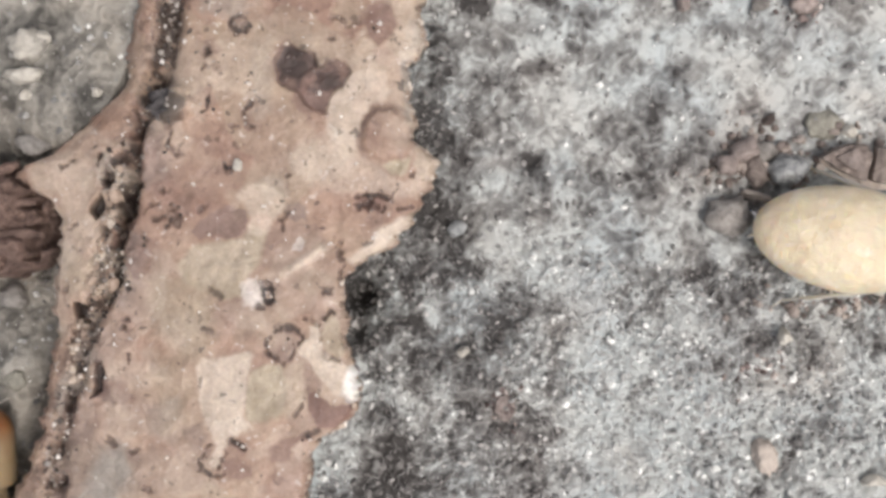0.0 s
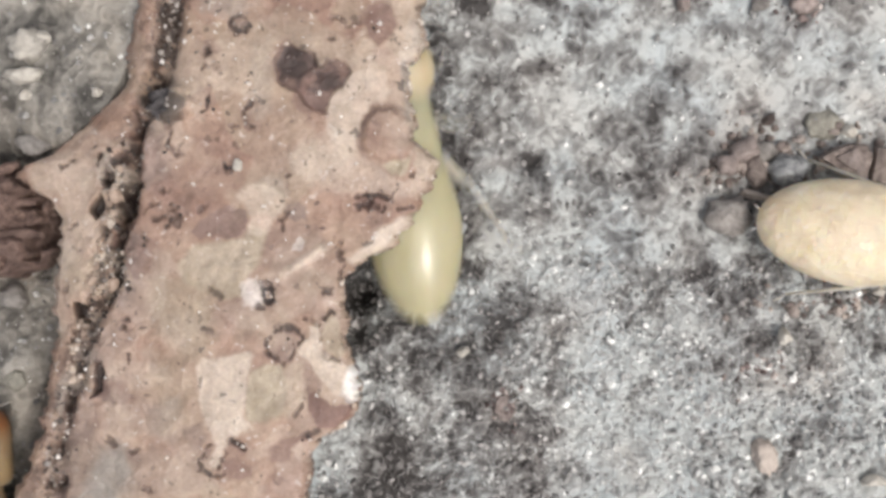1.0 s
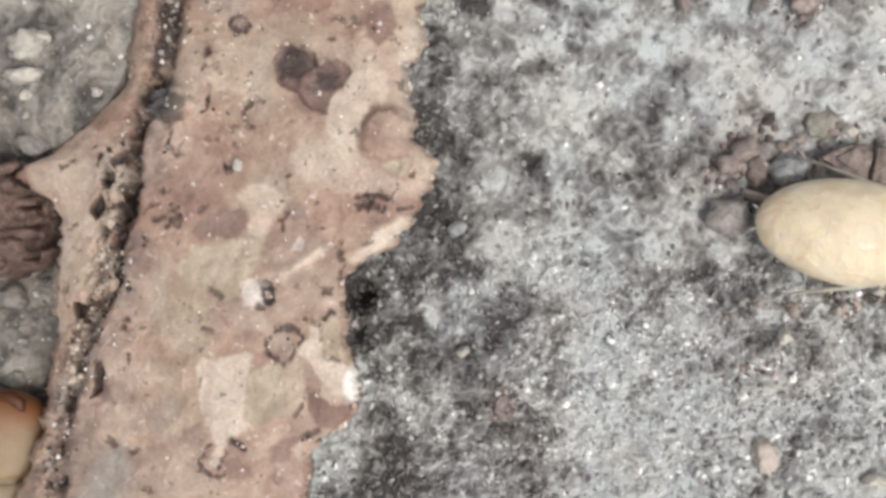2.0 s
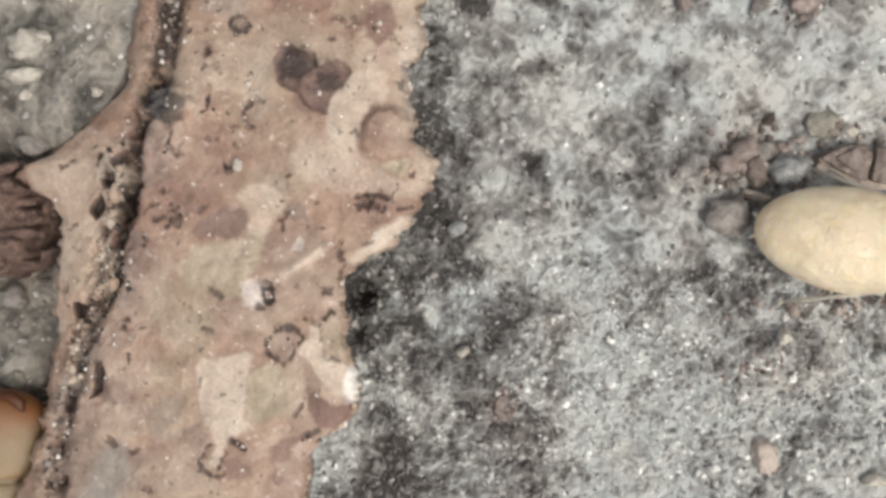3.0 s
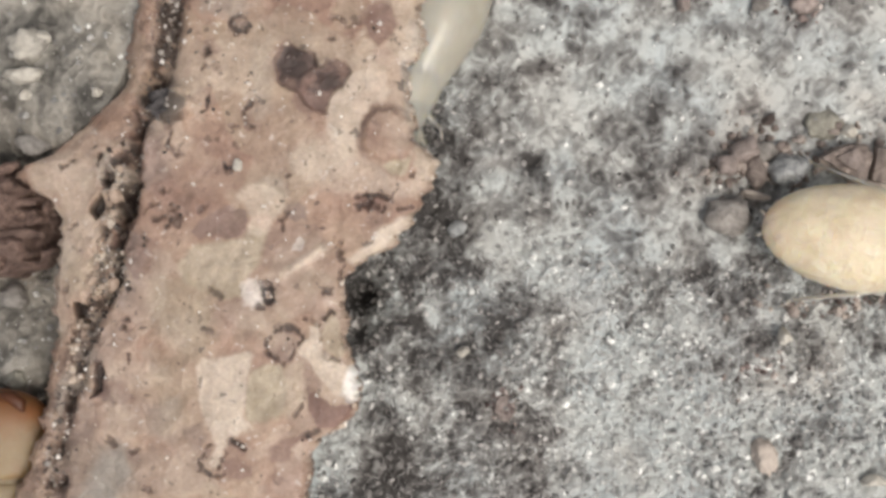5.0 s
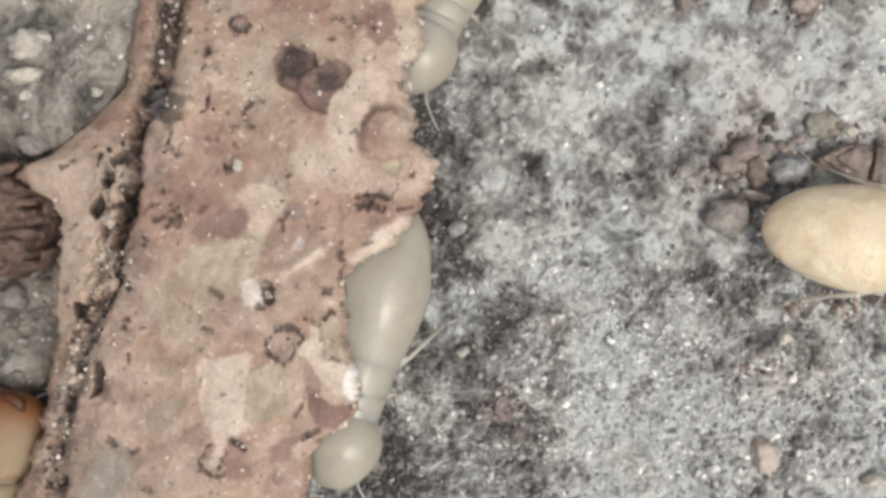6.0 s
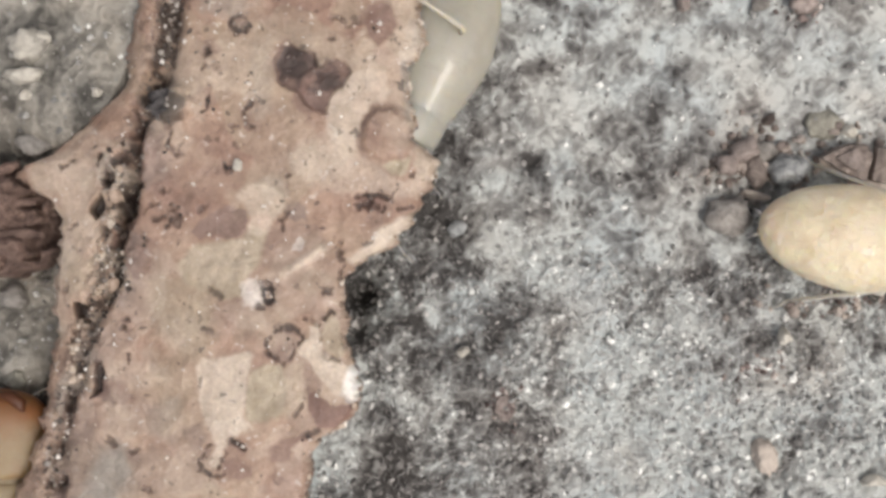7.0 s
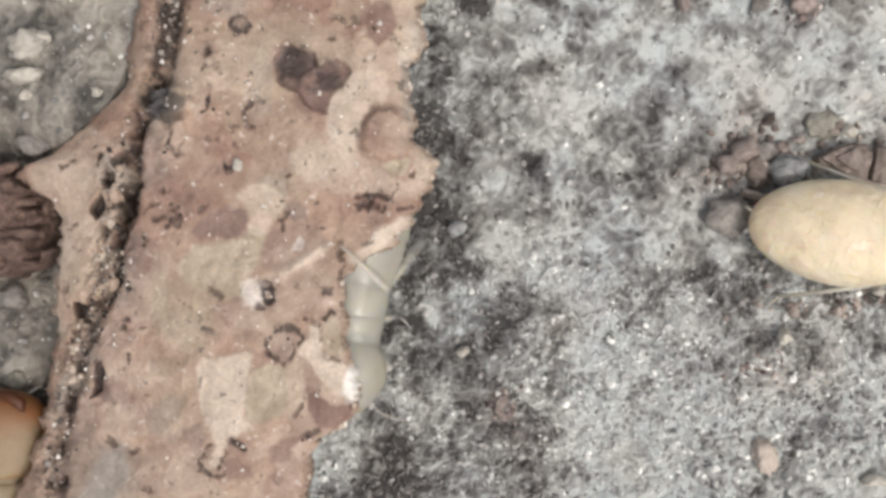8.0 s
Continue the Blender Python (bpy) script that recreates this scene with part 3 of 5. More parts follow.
    s.patch("plum", [(548, 712), (566, 708), (574, 740), (560, 752), (550, 734)], 0.4, 6.0)
    s.blot([(544, 656), (552, 690)], 12, "red", 0.6)
    s.patch("red", [(474, 792), (500, 776), (536, 770), (560, 760), (548, 780), (522, 790), (516, 816), (480, 820)], 0.7, 5.0)
    s.patch("pale", [(516, 796), (532, 782), (536, 816), (530, 820)], 0.5, 4.0)
    s.patch("red", [(176, 668), (196, 672), (226, 676), (236, 704), (222, 716), (180, 708)], 0.9, 3.5)
    s.patch("plum", [(172, 646), (190, 668), (196, 704), (160, 706), (168, 676)], 0.7, 4.0)
    s.patch("red", [(396, 818), (424, 808), (446, 826), (450, 842), (420, 850), (396, 844)], 0.65, 5.0)
    s.patch("mauve", [(320, 760), (352, 748), (372, 772), (360, 802), (336, 800)], 0.6, 6.0)
    for u, v, ru, rv, turn, amount in ((380, 300, 110, 56, 15, 0.34), (300, 330, 50, 80, 0, 0.35), (270, 60, 26, 90, 8, 0.4), (330, 60, 34, 60, 0, 0.3), (500, 240, 60, 50, 10, 0.3), (500, 20, 60, 26, 0, 0.3), (610, 36, 40, 40, 0, 0.25),
                                       (540, 520, 60, 44, 0, 0.35), (520, 860, 60, 30, 0, 0.4), (200, 470, 30, 60, 0, 0.3), (270, 470, 40, 40, 0, 0.25), (250, 390, 40, 60, 0, 0.3)):
        s.stain("red", u, v, ru, rv, turn, amount, 0.45)
    for u, v, ru, rv, amount in ((200, 740, 50, 40, 0.3), (130, 800, 40, 90, 0.7), (180, 850, 110, 50, 0.7), (330, 830, 70, 50, 0.4), (262, 280, 30, 60, 0.6), (240, 110, 22, 70, 0.4), (420, 560, 60, 30, 0.4), (560, 480, 60, 26, 0.25), (190, 600, 34, 44, 0.5), (250, 480, 40, 50, 0.3)):
        s.stain("mauve", u, v, ru, rv, 0, amount, 0.6)
    for u, v, ru, rv, amount in ((200, 840, 30, 40, 0.7), (180, 872, 40, 26, 0.8), (150, 620, 24, 40, 0.3), (280, 740, 40, 30, 0.3), (400, 10, 40, 18, 0.5), (468, 140, 20, 60, 0.3), (480, 330, 20, 20, 0.3), (722, 140, 14, 44, 0.75), (726, 190, 12, 24, 0.7), (736, 60, 12, 30, 0.6)):
        s.stain("ash", u, v, ru, rv, 0, amount, 0.5)
    for u, v, ru, rv, amount in ((320, 560, 60, 70, 0.6), (300, 690, 50, 60, 0.5), (470, 580, 40, 30, 0.3), (560, 500, 40, 20, 0.3), (620, 20, 30, 26, 0.4)):
        s.stain("olive", u, v, ru, rv, 0, amount, 0.5)
    for u, v, ru, rv, amount in ((330, 140, 36, 50, 0.32), (440, 100, 40, 40, 0.22), (240, 660, 40, 30, 0.4), (206, 740, 24, 40, 0.35), (110, 310, 60, 40, 0.55), (100, 450, 26, 70, 0.55), (170, 290, 30, 40, 0.4), (150, 400, 30, 30, 0.5), (190, 160, 34, 30, 0.25),
                                 (100, 560, 20, 60, 0.35), (330, 590, 30, 30, 0.25), (560, 90, 60, 34, 0.2), (590, 540, 20, 40, 0.3)):
        s.stain("pale", u, v, ru, rv, 0, amount, 0.5)
    # round blister
    s.wipe("pale", 686, 236, 44, 46)
    s.stain("pale", 706, 228, 26, 34, 0, 0.32, 0.5, 0.3)
    s.wipe("pale", 704, 295, 26, 20)
    s.wipe("pale", 716, 160, 16, 46)
    s.blot([(646, 278), (638, 258), (639, 228), (648, 208), (664, 196), (688, 191), (704, 202)], 4, "plum", 0.5, 0.8)
    s.blot([(706, 204), (726, 226), (728, 256), (712, 276), (680, 284), (648, 278)], 3, "red", 0.5, 0.8)
    s.stain("red", 660, 228, 20, 34, 15, 0.5, 0.5, 0.3)
    s.h += 0.10 * smooth(1.1, 0.7, s.q(686, 236, 46, 46, 0, 0.1))
    # scratched ring
    s.stroke([(474, 632), (470, 608), (480, 588), (500, 580), (522, 584), (532, 598)], 3.0, 0.75, 0.03, 0.0, 0.34)
    s.stroke([(532, 600), (520, 618), (514, 636), (500, 646), (486, 640), (474, 626)], 2.6, 0.65, 0.03, 0.0, 0.36)
    s.stain("mauve", 500, 612, 26, 30, 0, 0.55, 0.2, 0.3)
    s.stroke([(412, 34), (411, 48), (420, 60), (432, 58), (440, 44)], 3.6, 0.75, 0.03, 0.0, 0.34)
    s.stroke([(440, 40), (434, 28), (424, 26), (416, 30)], 2.4, 0.5, 0.03, 0.0, 0.36)
    s.stain("mauve", 424, 42, 14, 16, 0, 0.5, 0.3, 0.3)
    s.stain("red", 655, 358, 30, 14, 0, 0.75, 0.4, 0.8)
    # white spots
    s.stain("white", 622, 684, 15, 30, -8, 1.0, 0.2, 0.3)
    s.stain("white", 450, 520, 18, 24, 0, 0.6, 0.3, 0.5)
    s.stain("white", 528, 434, 11, 11, 0, 0.45, 0.3)
    s.mask["pale"] = np.maximum(s.mask["pale"], 0.75 * s.ridge(500, 486, 572, 438, 0.05, 9))
    # torn crumbly stretches along the groove
    s.patch("ash", [(164, 282), (184, 270), (206, 284), (224, 300), (236, 322), (206, 334), (184, 346), (172, 324)], 0.65, 4.0)
    s.patch("ash", [(166, 452), (190, 446), (204, 470), (206, 500), (186, 512), (170, 494)], 0.6, 4.0)
    s.patch("ash", [(118, 640), (140, 604), (160, 620), (152, 690), (124, 700), (104, 740), (92, 700)], 0.55, 5.0)
    s.patch("pale", [(86, 300), (150, 262), (166, 300), (168, 340), (150, 372), (176, 392), (190, 420), (150, 452), (110, 440), (96, 380)], 0.42, 8.0)
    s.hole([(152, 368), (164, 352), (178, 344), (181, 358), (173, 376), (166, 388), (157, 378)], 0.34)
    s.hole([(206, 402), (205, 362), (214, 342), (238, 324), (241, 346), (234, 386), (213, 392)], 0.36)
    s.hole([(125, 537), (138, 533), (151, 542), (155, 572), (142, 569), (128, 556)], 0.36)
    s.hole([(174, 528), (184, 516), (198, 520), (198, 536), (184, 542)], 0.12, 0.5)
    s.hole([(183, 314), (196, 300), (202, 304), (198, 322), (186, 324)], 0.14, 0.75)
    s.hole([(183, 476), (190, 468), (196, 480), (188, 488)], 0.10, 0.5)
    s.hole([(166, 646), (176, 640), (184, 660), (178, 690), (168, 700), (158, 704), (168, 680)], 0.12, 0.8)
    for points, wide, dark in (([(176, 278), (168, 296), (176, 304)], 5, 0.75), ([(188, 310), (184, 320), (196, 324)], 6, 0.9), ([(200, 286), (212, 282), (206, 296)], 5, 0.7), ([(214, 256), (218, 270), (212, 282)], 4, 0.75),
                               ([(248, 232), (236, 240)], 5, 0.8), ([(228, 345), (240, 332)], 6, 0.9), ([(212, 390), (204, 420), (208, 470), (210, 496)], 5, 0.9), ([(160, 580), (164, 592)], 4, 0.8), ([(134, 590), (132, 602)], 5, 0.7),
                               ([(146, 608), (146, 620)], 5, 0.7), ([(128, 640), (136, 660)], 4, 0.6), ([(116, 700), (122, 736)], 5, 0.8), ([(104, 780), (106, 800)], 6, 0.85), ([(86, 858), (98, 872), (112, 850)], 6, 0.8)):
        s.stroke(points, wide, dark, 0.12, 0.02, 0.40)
    s.stain("plum", 256, 266, 30, 54, 10, 0.40, 0.6)
    # blackened mound beside the groove
    s.pit(296, 184, 40, 30, 0, -0.16, 0.0, 0.0)
    s.stain("dark", 300, 184, 36, 28, 0, 0.72, 0.3, 1.0)
    s.stain("ash", 284, 190, 30, 20, 0, 0.6, 0.4, 1.0)


ROW = 1.8                        # spacing of the flake's cross rows, hundredths of a mm


def flake_faces():
    """The upper grid: plan positions, heights, stains and painted shade."""
    v = np.arange(-110, 992, ROW)
    jag = lambda seed, a, f: a * (fbm(v / 100, v * 0 + seed, f, 60 + seed, 4) - 0.5)
    right, left = edge_line(RIGHT, v) + jag(1, 14, 2.0), edge_line(LEFT, v) + jag(3, 12, 2.0)
    w = np.linspace(0, 1, 390)
    w = w - 0.06 * np.sin(2 * math.pi * w)                # closer columns at both rims
    flat_u = left[:, None] + (right - left)[:, None] * w[None, :]
    u = flat_u + (jag(2, 26, 6.0) + jag(5, 12, 15.0))[:, None] * w[None, :] ** 50 + (jag(4, 26, 6.0) + jag(6, 12, 15.0))[:, None] * (1 - w[None, :]) ** 50
    k = (HIGH - TOP) / HIGH
    x, y = (u - 784) / 100 * k, np.broadcast_to(((441 - v) / 100 * k)[:, None], u.shape)
    d = np.minimum(flat_u - left[:, None], right[:, None] - flat_u) / 100     # to the nearest rim, mm
    s = Skin(x, y)
    flake_marks(s)
    flake_cracks(s)
    g = edge_line(GROOVE, v)[:, None] + 16 * (fbm(y, y * 0, 2.0, 77, 3) - 0.5)
    gd = (u - g) / 100
    wide = edge_line(GROOVE_WIDE, v)[:, None] * (0.7 + 0.6 * fbm(y, y * 0 + 3, 2.5, 78, 2))
    groove = np.exp(-(gd / wide) ** 2)
    bank = np.exp(-((gd + 0.38) / 0.28) ** 2)
    ragged = 0.5 + fbm(x, y, 2.6, 83, 3)
    s.h += -edge_line([(0.34, -120), (0.40, 350), (0.34, 480), (0.20, 600), (0.09, 1000)], v)[:, None] * groove * ragged + 0.02 * bank * ragged + 0.10 * (fbm(x, y, 4.5, 84, 3) - 0.5) * np.exp(-((gd + 0.1) / 0.5) ** 2)
    bare = 1 - np.maximum(np.maximum(s.mask["red"], s.mask["mauve"]), s.mask["plum"])
    for kind, seed, freq, lo, amount in (("red", 501, 1.1, 0.60, 0.22), ("olive", 511, 0.8, 0.57, 0.4), ("pale", 521, 0.9, 0.58, 0.28), ("mauve", 551, 1.6, 0.60, 0.3), ("dark", 531, 7.0, 0.76, 0.6), ("white", 541, 9.0, 0.78, 0.4)):
        s.mask[kind] = np.maximum(s.mask[kind], amount * smooth(lo, lo + 0.03, fbm(s.wx, s.wy, freq, seed, 3)) * bare)
    # dark grit and the crevice's own shade, both painted by groove depth
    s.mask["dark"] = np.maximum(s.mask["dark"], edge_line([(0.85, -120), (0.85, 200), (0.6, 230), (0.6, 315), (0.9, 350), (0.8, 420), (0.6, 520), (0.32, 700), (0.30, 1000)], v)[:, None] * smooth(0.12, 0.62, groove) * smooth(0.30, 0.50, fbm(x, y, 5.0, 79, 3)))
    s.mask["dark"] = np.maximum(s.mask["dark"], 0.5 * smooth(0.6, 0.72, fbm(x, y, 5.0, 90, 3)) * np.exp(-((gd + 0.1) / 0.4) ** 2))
    crumbly = np.exp(-((gd + 0.16) / 0.26) ** 2) * (0.35 + 0.65 * smooth(2.0, 1.0, y) * smooth(-1.6, -0.6, y))
    s.h += (0.34 * (fbm(x, y, 4.5, 88, 3) - 0.5) + 0.30 * (np.abs(2 * fbm(x, y, 9.0, 93, 3) - 1) - 0.25)) * crumbly
    # shade painted into the low spots of the crumbly relief above
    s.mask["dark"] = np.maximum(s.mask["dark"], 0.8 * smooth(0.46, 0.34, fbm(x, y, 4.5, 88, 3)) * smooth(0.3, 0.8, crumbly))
    s.mask["pale"] = np.maximum(s.mask["pale"], 0.7 * smooth(0.50, 0.60, fbm(x, y, 4.5, 88, 3)) * smooth(0.15, 0.6, crumbly))
    s.mask["mauve"] = np.maximum(s.mask["mauve"], 0.8 * np.exp(-((gd - 0.26) / 0.32) ** 2) * smooth(0.35, 0.6, fbm(x, y, 1.6, 89, 3)))
    base = TOP - 0.38 * smooth(-0.1, -2.2, gd) - 0.12 * smooth(-1.2, 0.1, -d * 2) + 0.18 * (fbm(x, y, 0.6, 70, 3) - 0.5) + 0.05 * (fbm(x, y, 2.2, 73, 3) - 0.5) + 0.03 * (fbm(x, y, 9.0, 74, 3) - 0.5)
    rim = np.clip(1 - d / 0.16, 0, 1)
    z = base + s.h - 0.17 * rim ** 2
    return x, y, z, d, s.mask, gd


def bark_flake():
    x, y, z, d, mask, gd = flake_faces()
    rows, cols = x.shape
    pick = np.linspace(cols - 1, 0, 40).round().astype(int)
    # under side: rests on the soil along the groove, hollow under the free rims
    bx, by = x[:, pick], y[:, pick]
    hollow_r = smooth(-0.2, 1.4, gd[:, pick])
    hollow_l = 0.8 * smooth(-0.45, -0.75, gd[:, pick])
    roof = z[:, pick] - 0.34 - 0.05 * fbm(bx, by, 3.0, 75, 2)
    bz = -0.25 * (1 - np.maximum(hollow_r, hollow_l)) + roof * np.maximum(hollow_r, hollow_l)
    bz = np.minimum(bz, roof + 0.12)
    px, py, pz = (np.concatenate([a, b], 1) for a, b in ((x, bx), (y, by), (z, bz)))
    n = cols + len(pick)
    faces = sheet_faces(rows, n, wrap=True)
    me = mesh_from("bark_flake", np.stack([px, py, pz], -1).reshape(-1, 3), [list(f) for f in faces.tolist()] + [list(range(n))[::-1], [(rows - 1) * n + i for i in range(n)]], BARK)
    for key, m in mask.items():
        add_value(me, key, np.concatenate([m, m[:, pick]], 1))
    flake = tagged(new("bark_flake", me), "tan mottled bark flake with a dark gritty groove", "bark")
    k = (HIGH - TOP) / HIGH

    def swelling(name, u, v, ru, rv, high, material, label, seed, rough, ragged=0.30):
        """A low ragged lump grown on the upper face."""
        row = int(round((v + 110) / ROW))
        col = int(np.clip(np.searchsorted(x[row], (u - 784) / 100 * k), 3, cols - 4))
        ring, segs = 12, 36
        a = np.linspace(0, 2 * math.pi, segs, endpoint=False)
        verts = []
        for i in range(ring):
            t = max(0.02, i / (ring - 1))
            rag = 1 + ragged * (fbm(np.cos(a) * 1.4, np.sin(a) * 1.4, 1.5, seed, 3) - 0.5) * 2
            px, py = np.cos(a) * t * rag * ru / 100, np.sin(a) * t * rag * rv / 100
            pz = high * (1 - t ** 2) + rough * (fbm(px, py, 9.0, seed + 3, 3) - 0.5) * (1 - t ** 4) - 0.03 * t ** 4
            verts += list(zip(px, py, pz))
        faces = sheet_faces(ring, segs, wrap=True).tolist() + [list(range(segs))[::-1]]
        ob = part(name, verts, faces, material, flake, label)
        add_value(ob.data, "pale", [0.28] * len(ob.data.vertices))
        ob.matrix_basis = pose(x[row, col] * MM, y[row, col] * MM, (z[row, col] + 0.01) * MM)

    swelling("knob", 291, 186, 32, 23, 0.04, BLACK_GRIT, "blackish gritty knob", 61, 0.34, 0.8)
    return flake, (x, y, z, gd)


def bark_scrap(u, v, ru, rv, turn, high, material, label, seed):
    """A lumpy torn piece of bark lying on the soil."""
    cx, cy = at(u, v, 0.3)
    rng = np.random.RandomState(seed)
    rings, segs = 40, 90
    verts, a = [], np.linspace(0, 2 * math.pi, segs, endpoint=False)
    rag = 1 + 0.28 * (fbm(np.cos(a) * 1.5, np.sin(a) * 1.5, 1.3, seed, 3) - 0.5) * 2
    for i in range(rings):
        t = i / (rings - 1)
        r = math.sin(t * math.pi * 0.5) ** 0.8 if i else 0.001
        px, py = np.cos(a) * r * rag * ru / 100, np.sin(a) * r * rag * rv / 100
        pz = high * (1 - t ** 5) + 0.9 * (fbm(px, py, 2.2, seed + 5, 4) - 0.5) - 0.35 * t ** 8 - 0.55 * smooth(0.56, 0.64, fbm(px, py, 2.4, seed + 9, 3)) * (1 - t ** 6)
        verts += list(zip(px, py, pz))
    low = len(verts)
    verts.append((0, 0, -0.3))
    faces = sheet_faces(rings, segs, wrap=True).tolist() + [[low, (rings - 1) * segs + (i + 1) % segs, (rings - 1) * segs + i] for i in range(segs)] + [list(range(segs))[::-1]]
    root = new("bark_scrap")
    root.matrix_basis = pose(cx * MM, cy * MM, 0, 0, 0, turn)
    part("core", verts, faces, material, root)
    for x0, y0, x1, y1, lift, wide in ((-0.9, 0.72, 0.45, 0.86, 0.95, 0.13), (-0.8, 0.30, 0.62, 0.16, 1.0, 0.10), (-0.7, -0.28, 0.66, -0.34, 0.92, 0.12), (-0.6, -0.72, 0.30, -0.78, 0.62, 0.09)):
        pts, radii = [], []
        for i in range(15):                         # a fibrous strip, arched and frayed
            t = i / 14
            pts.append((x0 + (x1 - x0) * t, y0 + (y1 - y0) * t + 0.10 * math.sin(3.0 * t + x0 * 9), high * lift + 0.14 * math.sin(math.pi * t) - 0.05 + 0.04 * rng.uniform(-1, 1)))
            radii.append(wide * (0.35 + 0.65 * math.sin(math.pi * (0.08 + 0.84 * t))) * rng.uniform(0.7, 1.2))
        part("strip", *limb(pts, radii, 9), material, root)
    return tagged(root, label, "bark")


# ---- stones ----
def stone(name, u, v, ru, rv, rz, turn, material, label, seed, z=None, chip=0.35, group=""):
    """A faceted worn stone half sunk in its support."""
    bm = bmesh.new()
    bmesh.ops.create_icosphere(bm, subdivisions=3, radius=1.0)
    rng = np.random.RandomState(seed)
    cuts = [(Vector(rng.normal(size=3)).normalized(), rng.uniform(0.62, 0.92)) for _ in range(14)]
    for p in bm.verts:
        co = p.co.copy()
        for n, dist in cuts:
            over = co.dot(n) - dist
            if over > 0:
                co -= n * over * 0.7
        co *= 1 + chip * 0.7 * noise.noise(co * 2.0 + Vector((seed * 3.1, 0, 0))) + chip * 0.35 * noise.noise(co * 5.0 + Vector((0, seed * 1.7, 0)))
        p.co = Vector((co.x * ru / 100, co.y * rv / 100, co.z * rz)) * MM
    me = bpy.data.meshes.new(name)
    bm.to_mesh(me)
    bm.free()
    me.materials.append(material)
    me.polygons.foreach_set("use_smooth", [True] * len(me.polygons))
    ob = new(name, me)
    cx, cy = at(u, v, 0.1 if z is None else z)
    if z is None:
        cx, cy = at(u, v, 0.1 + float(soil_bank(cx, cy)))
    cz = float(ground_height(np.array(cx), np.array(cy))) + rz * 0.45 if z is None else z
    ob.matrix_basis = pose(cx * MM, cy * MM, cz * MM, 0, 0, turn)
    return tagged(ob, label, "stone", group)


def layered_flake(u, v, material):
    """A dark layered bark chip: a pale tan underlayer and split upper plates."""
    cx, cy = at(u, v, 0.3)
    root = new("bark_chip")
    root.matrix_basis = pose(cx * MM, cy * MM, 0.02 * MM, 10, -4, -6)
    layers = (("under_layer", [(-0.62, 0.02), (-0.30, -0.16), (0.02, -0.36), (0.34, -0.44), (0.80, -0.40), (0.84, 0.10), (0.30, 0.16), (-0.20, 0.14)], 0.0, 0.16, TAN_STONE, "pale tan lower layer"),
              ("plate", [(-0.58, 0.06), (-0.34, -0.08), (0.00, -0.22), (0.26, -0.28), (0.30, 0.20), (0.20, 0.36), (-0.12, 0.34), (-0.36, 0.22)], 0.15, 0.26, material, ""),
              ("plate", [(0.34, -0.26), (0.60, -0.30), (0.86, -0.24), (0.86, 0.30), (0.60, 0.36), (0.36, 0.32)], 0.12, 0.24, material, ""),
              ("plate", [(-0.34, 0.10), (-0.10, -0.06), (0.16, -0.10), (0.18, 0.18), (-0.06, 0.28)], 0.38, 0.10, PINK_STONE, ""))
    for i, (name, outline, low, thick, mat, label) in enumerate(layers):
        pts = []
        for (ax, ay), (bx, by) in zip(outline, outline[1:] + outline[:1]):
            for t in (0, 0.25, 0.5, 0.75):
                px, py = ax + (bx - ax) * t, ay + (by - ay) * t
                n = noise.noise(Vector((px * 6, py * 6, i * 5.0))) * 0.035
                pts.append((px + n, py + n * 0.7))
        n = len(pts)
        mx, my = sum(p[0] for p in pts) / n, sum(p[1] for p in pts) / n
        verts = [(px, py, low) for px, py in pts]
        for shrink, lift in ((1.0, 0.7), (0.94, 1.0), (0.6, 1.0), (0.25, 1.0)):
            for px, py in pts:
                qx, qy = mx + (px - mx) * shrink, my + (py - my) * shrink
                verts.append((qx, qy, low + thick * lift + 0.07 * noise.noise(Vector((qx * 5, qy * 5, i * 3.0))) * (lift > 0.8)))
        faces = [list(range(n))[::-1]] + sheet_faces(5, n, wrap=True).tolist() + [[4 * n + k for k in range(n)]]
        part(name, verts, faces, mat, root, label, flat=True)
    return tagged(root, "dark brown layered bark chip with pale rim", "bark chip")


# ---- scattered crumbs, too many to count ----
AXES = [(1, 0, 0), (-1, 0, 0), (0, 1, 0), (0, -1, 0), (0, 0, 1), (0, 0, -1)]
CORNERS = [(x, y, z) for x in (-1, 1) for y in (-1, 1) for z in (-1, 1)]


def nugget():
    """A roundish crumb of 14 corners and 24 facets."""
    verts = np.array(AXES + [tuple(0.58 * c for c in p) for p in CORNERS], dtype=float)
    faces = []
    for i, a in enumerate(AXES):
        n = Vector(a)
        side = Vector((a[1], a[2], a[0]))
        ring = sorted((k for k, p in enumerate(CORNERS) if Vector(p).dot(n) > 0), key=lambda k: math.atan2(Vector(CORNERS[k]).dot(n.cross(side)), Vector(CORNERS[k]).dot(side)))
        faces += [(i, 6 + ring[k], 6 + ring[(k + 1) % 4]) for k in range(4)]
    return verts, np.array(faces)


NUGGET_V, NUGGET_F = nugget()


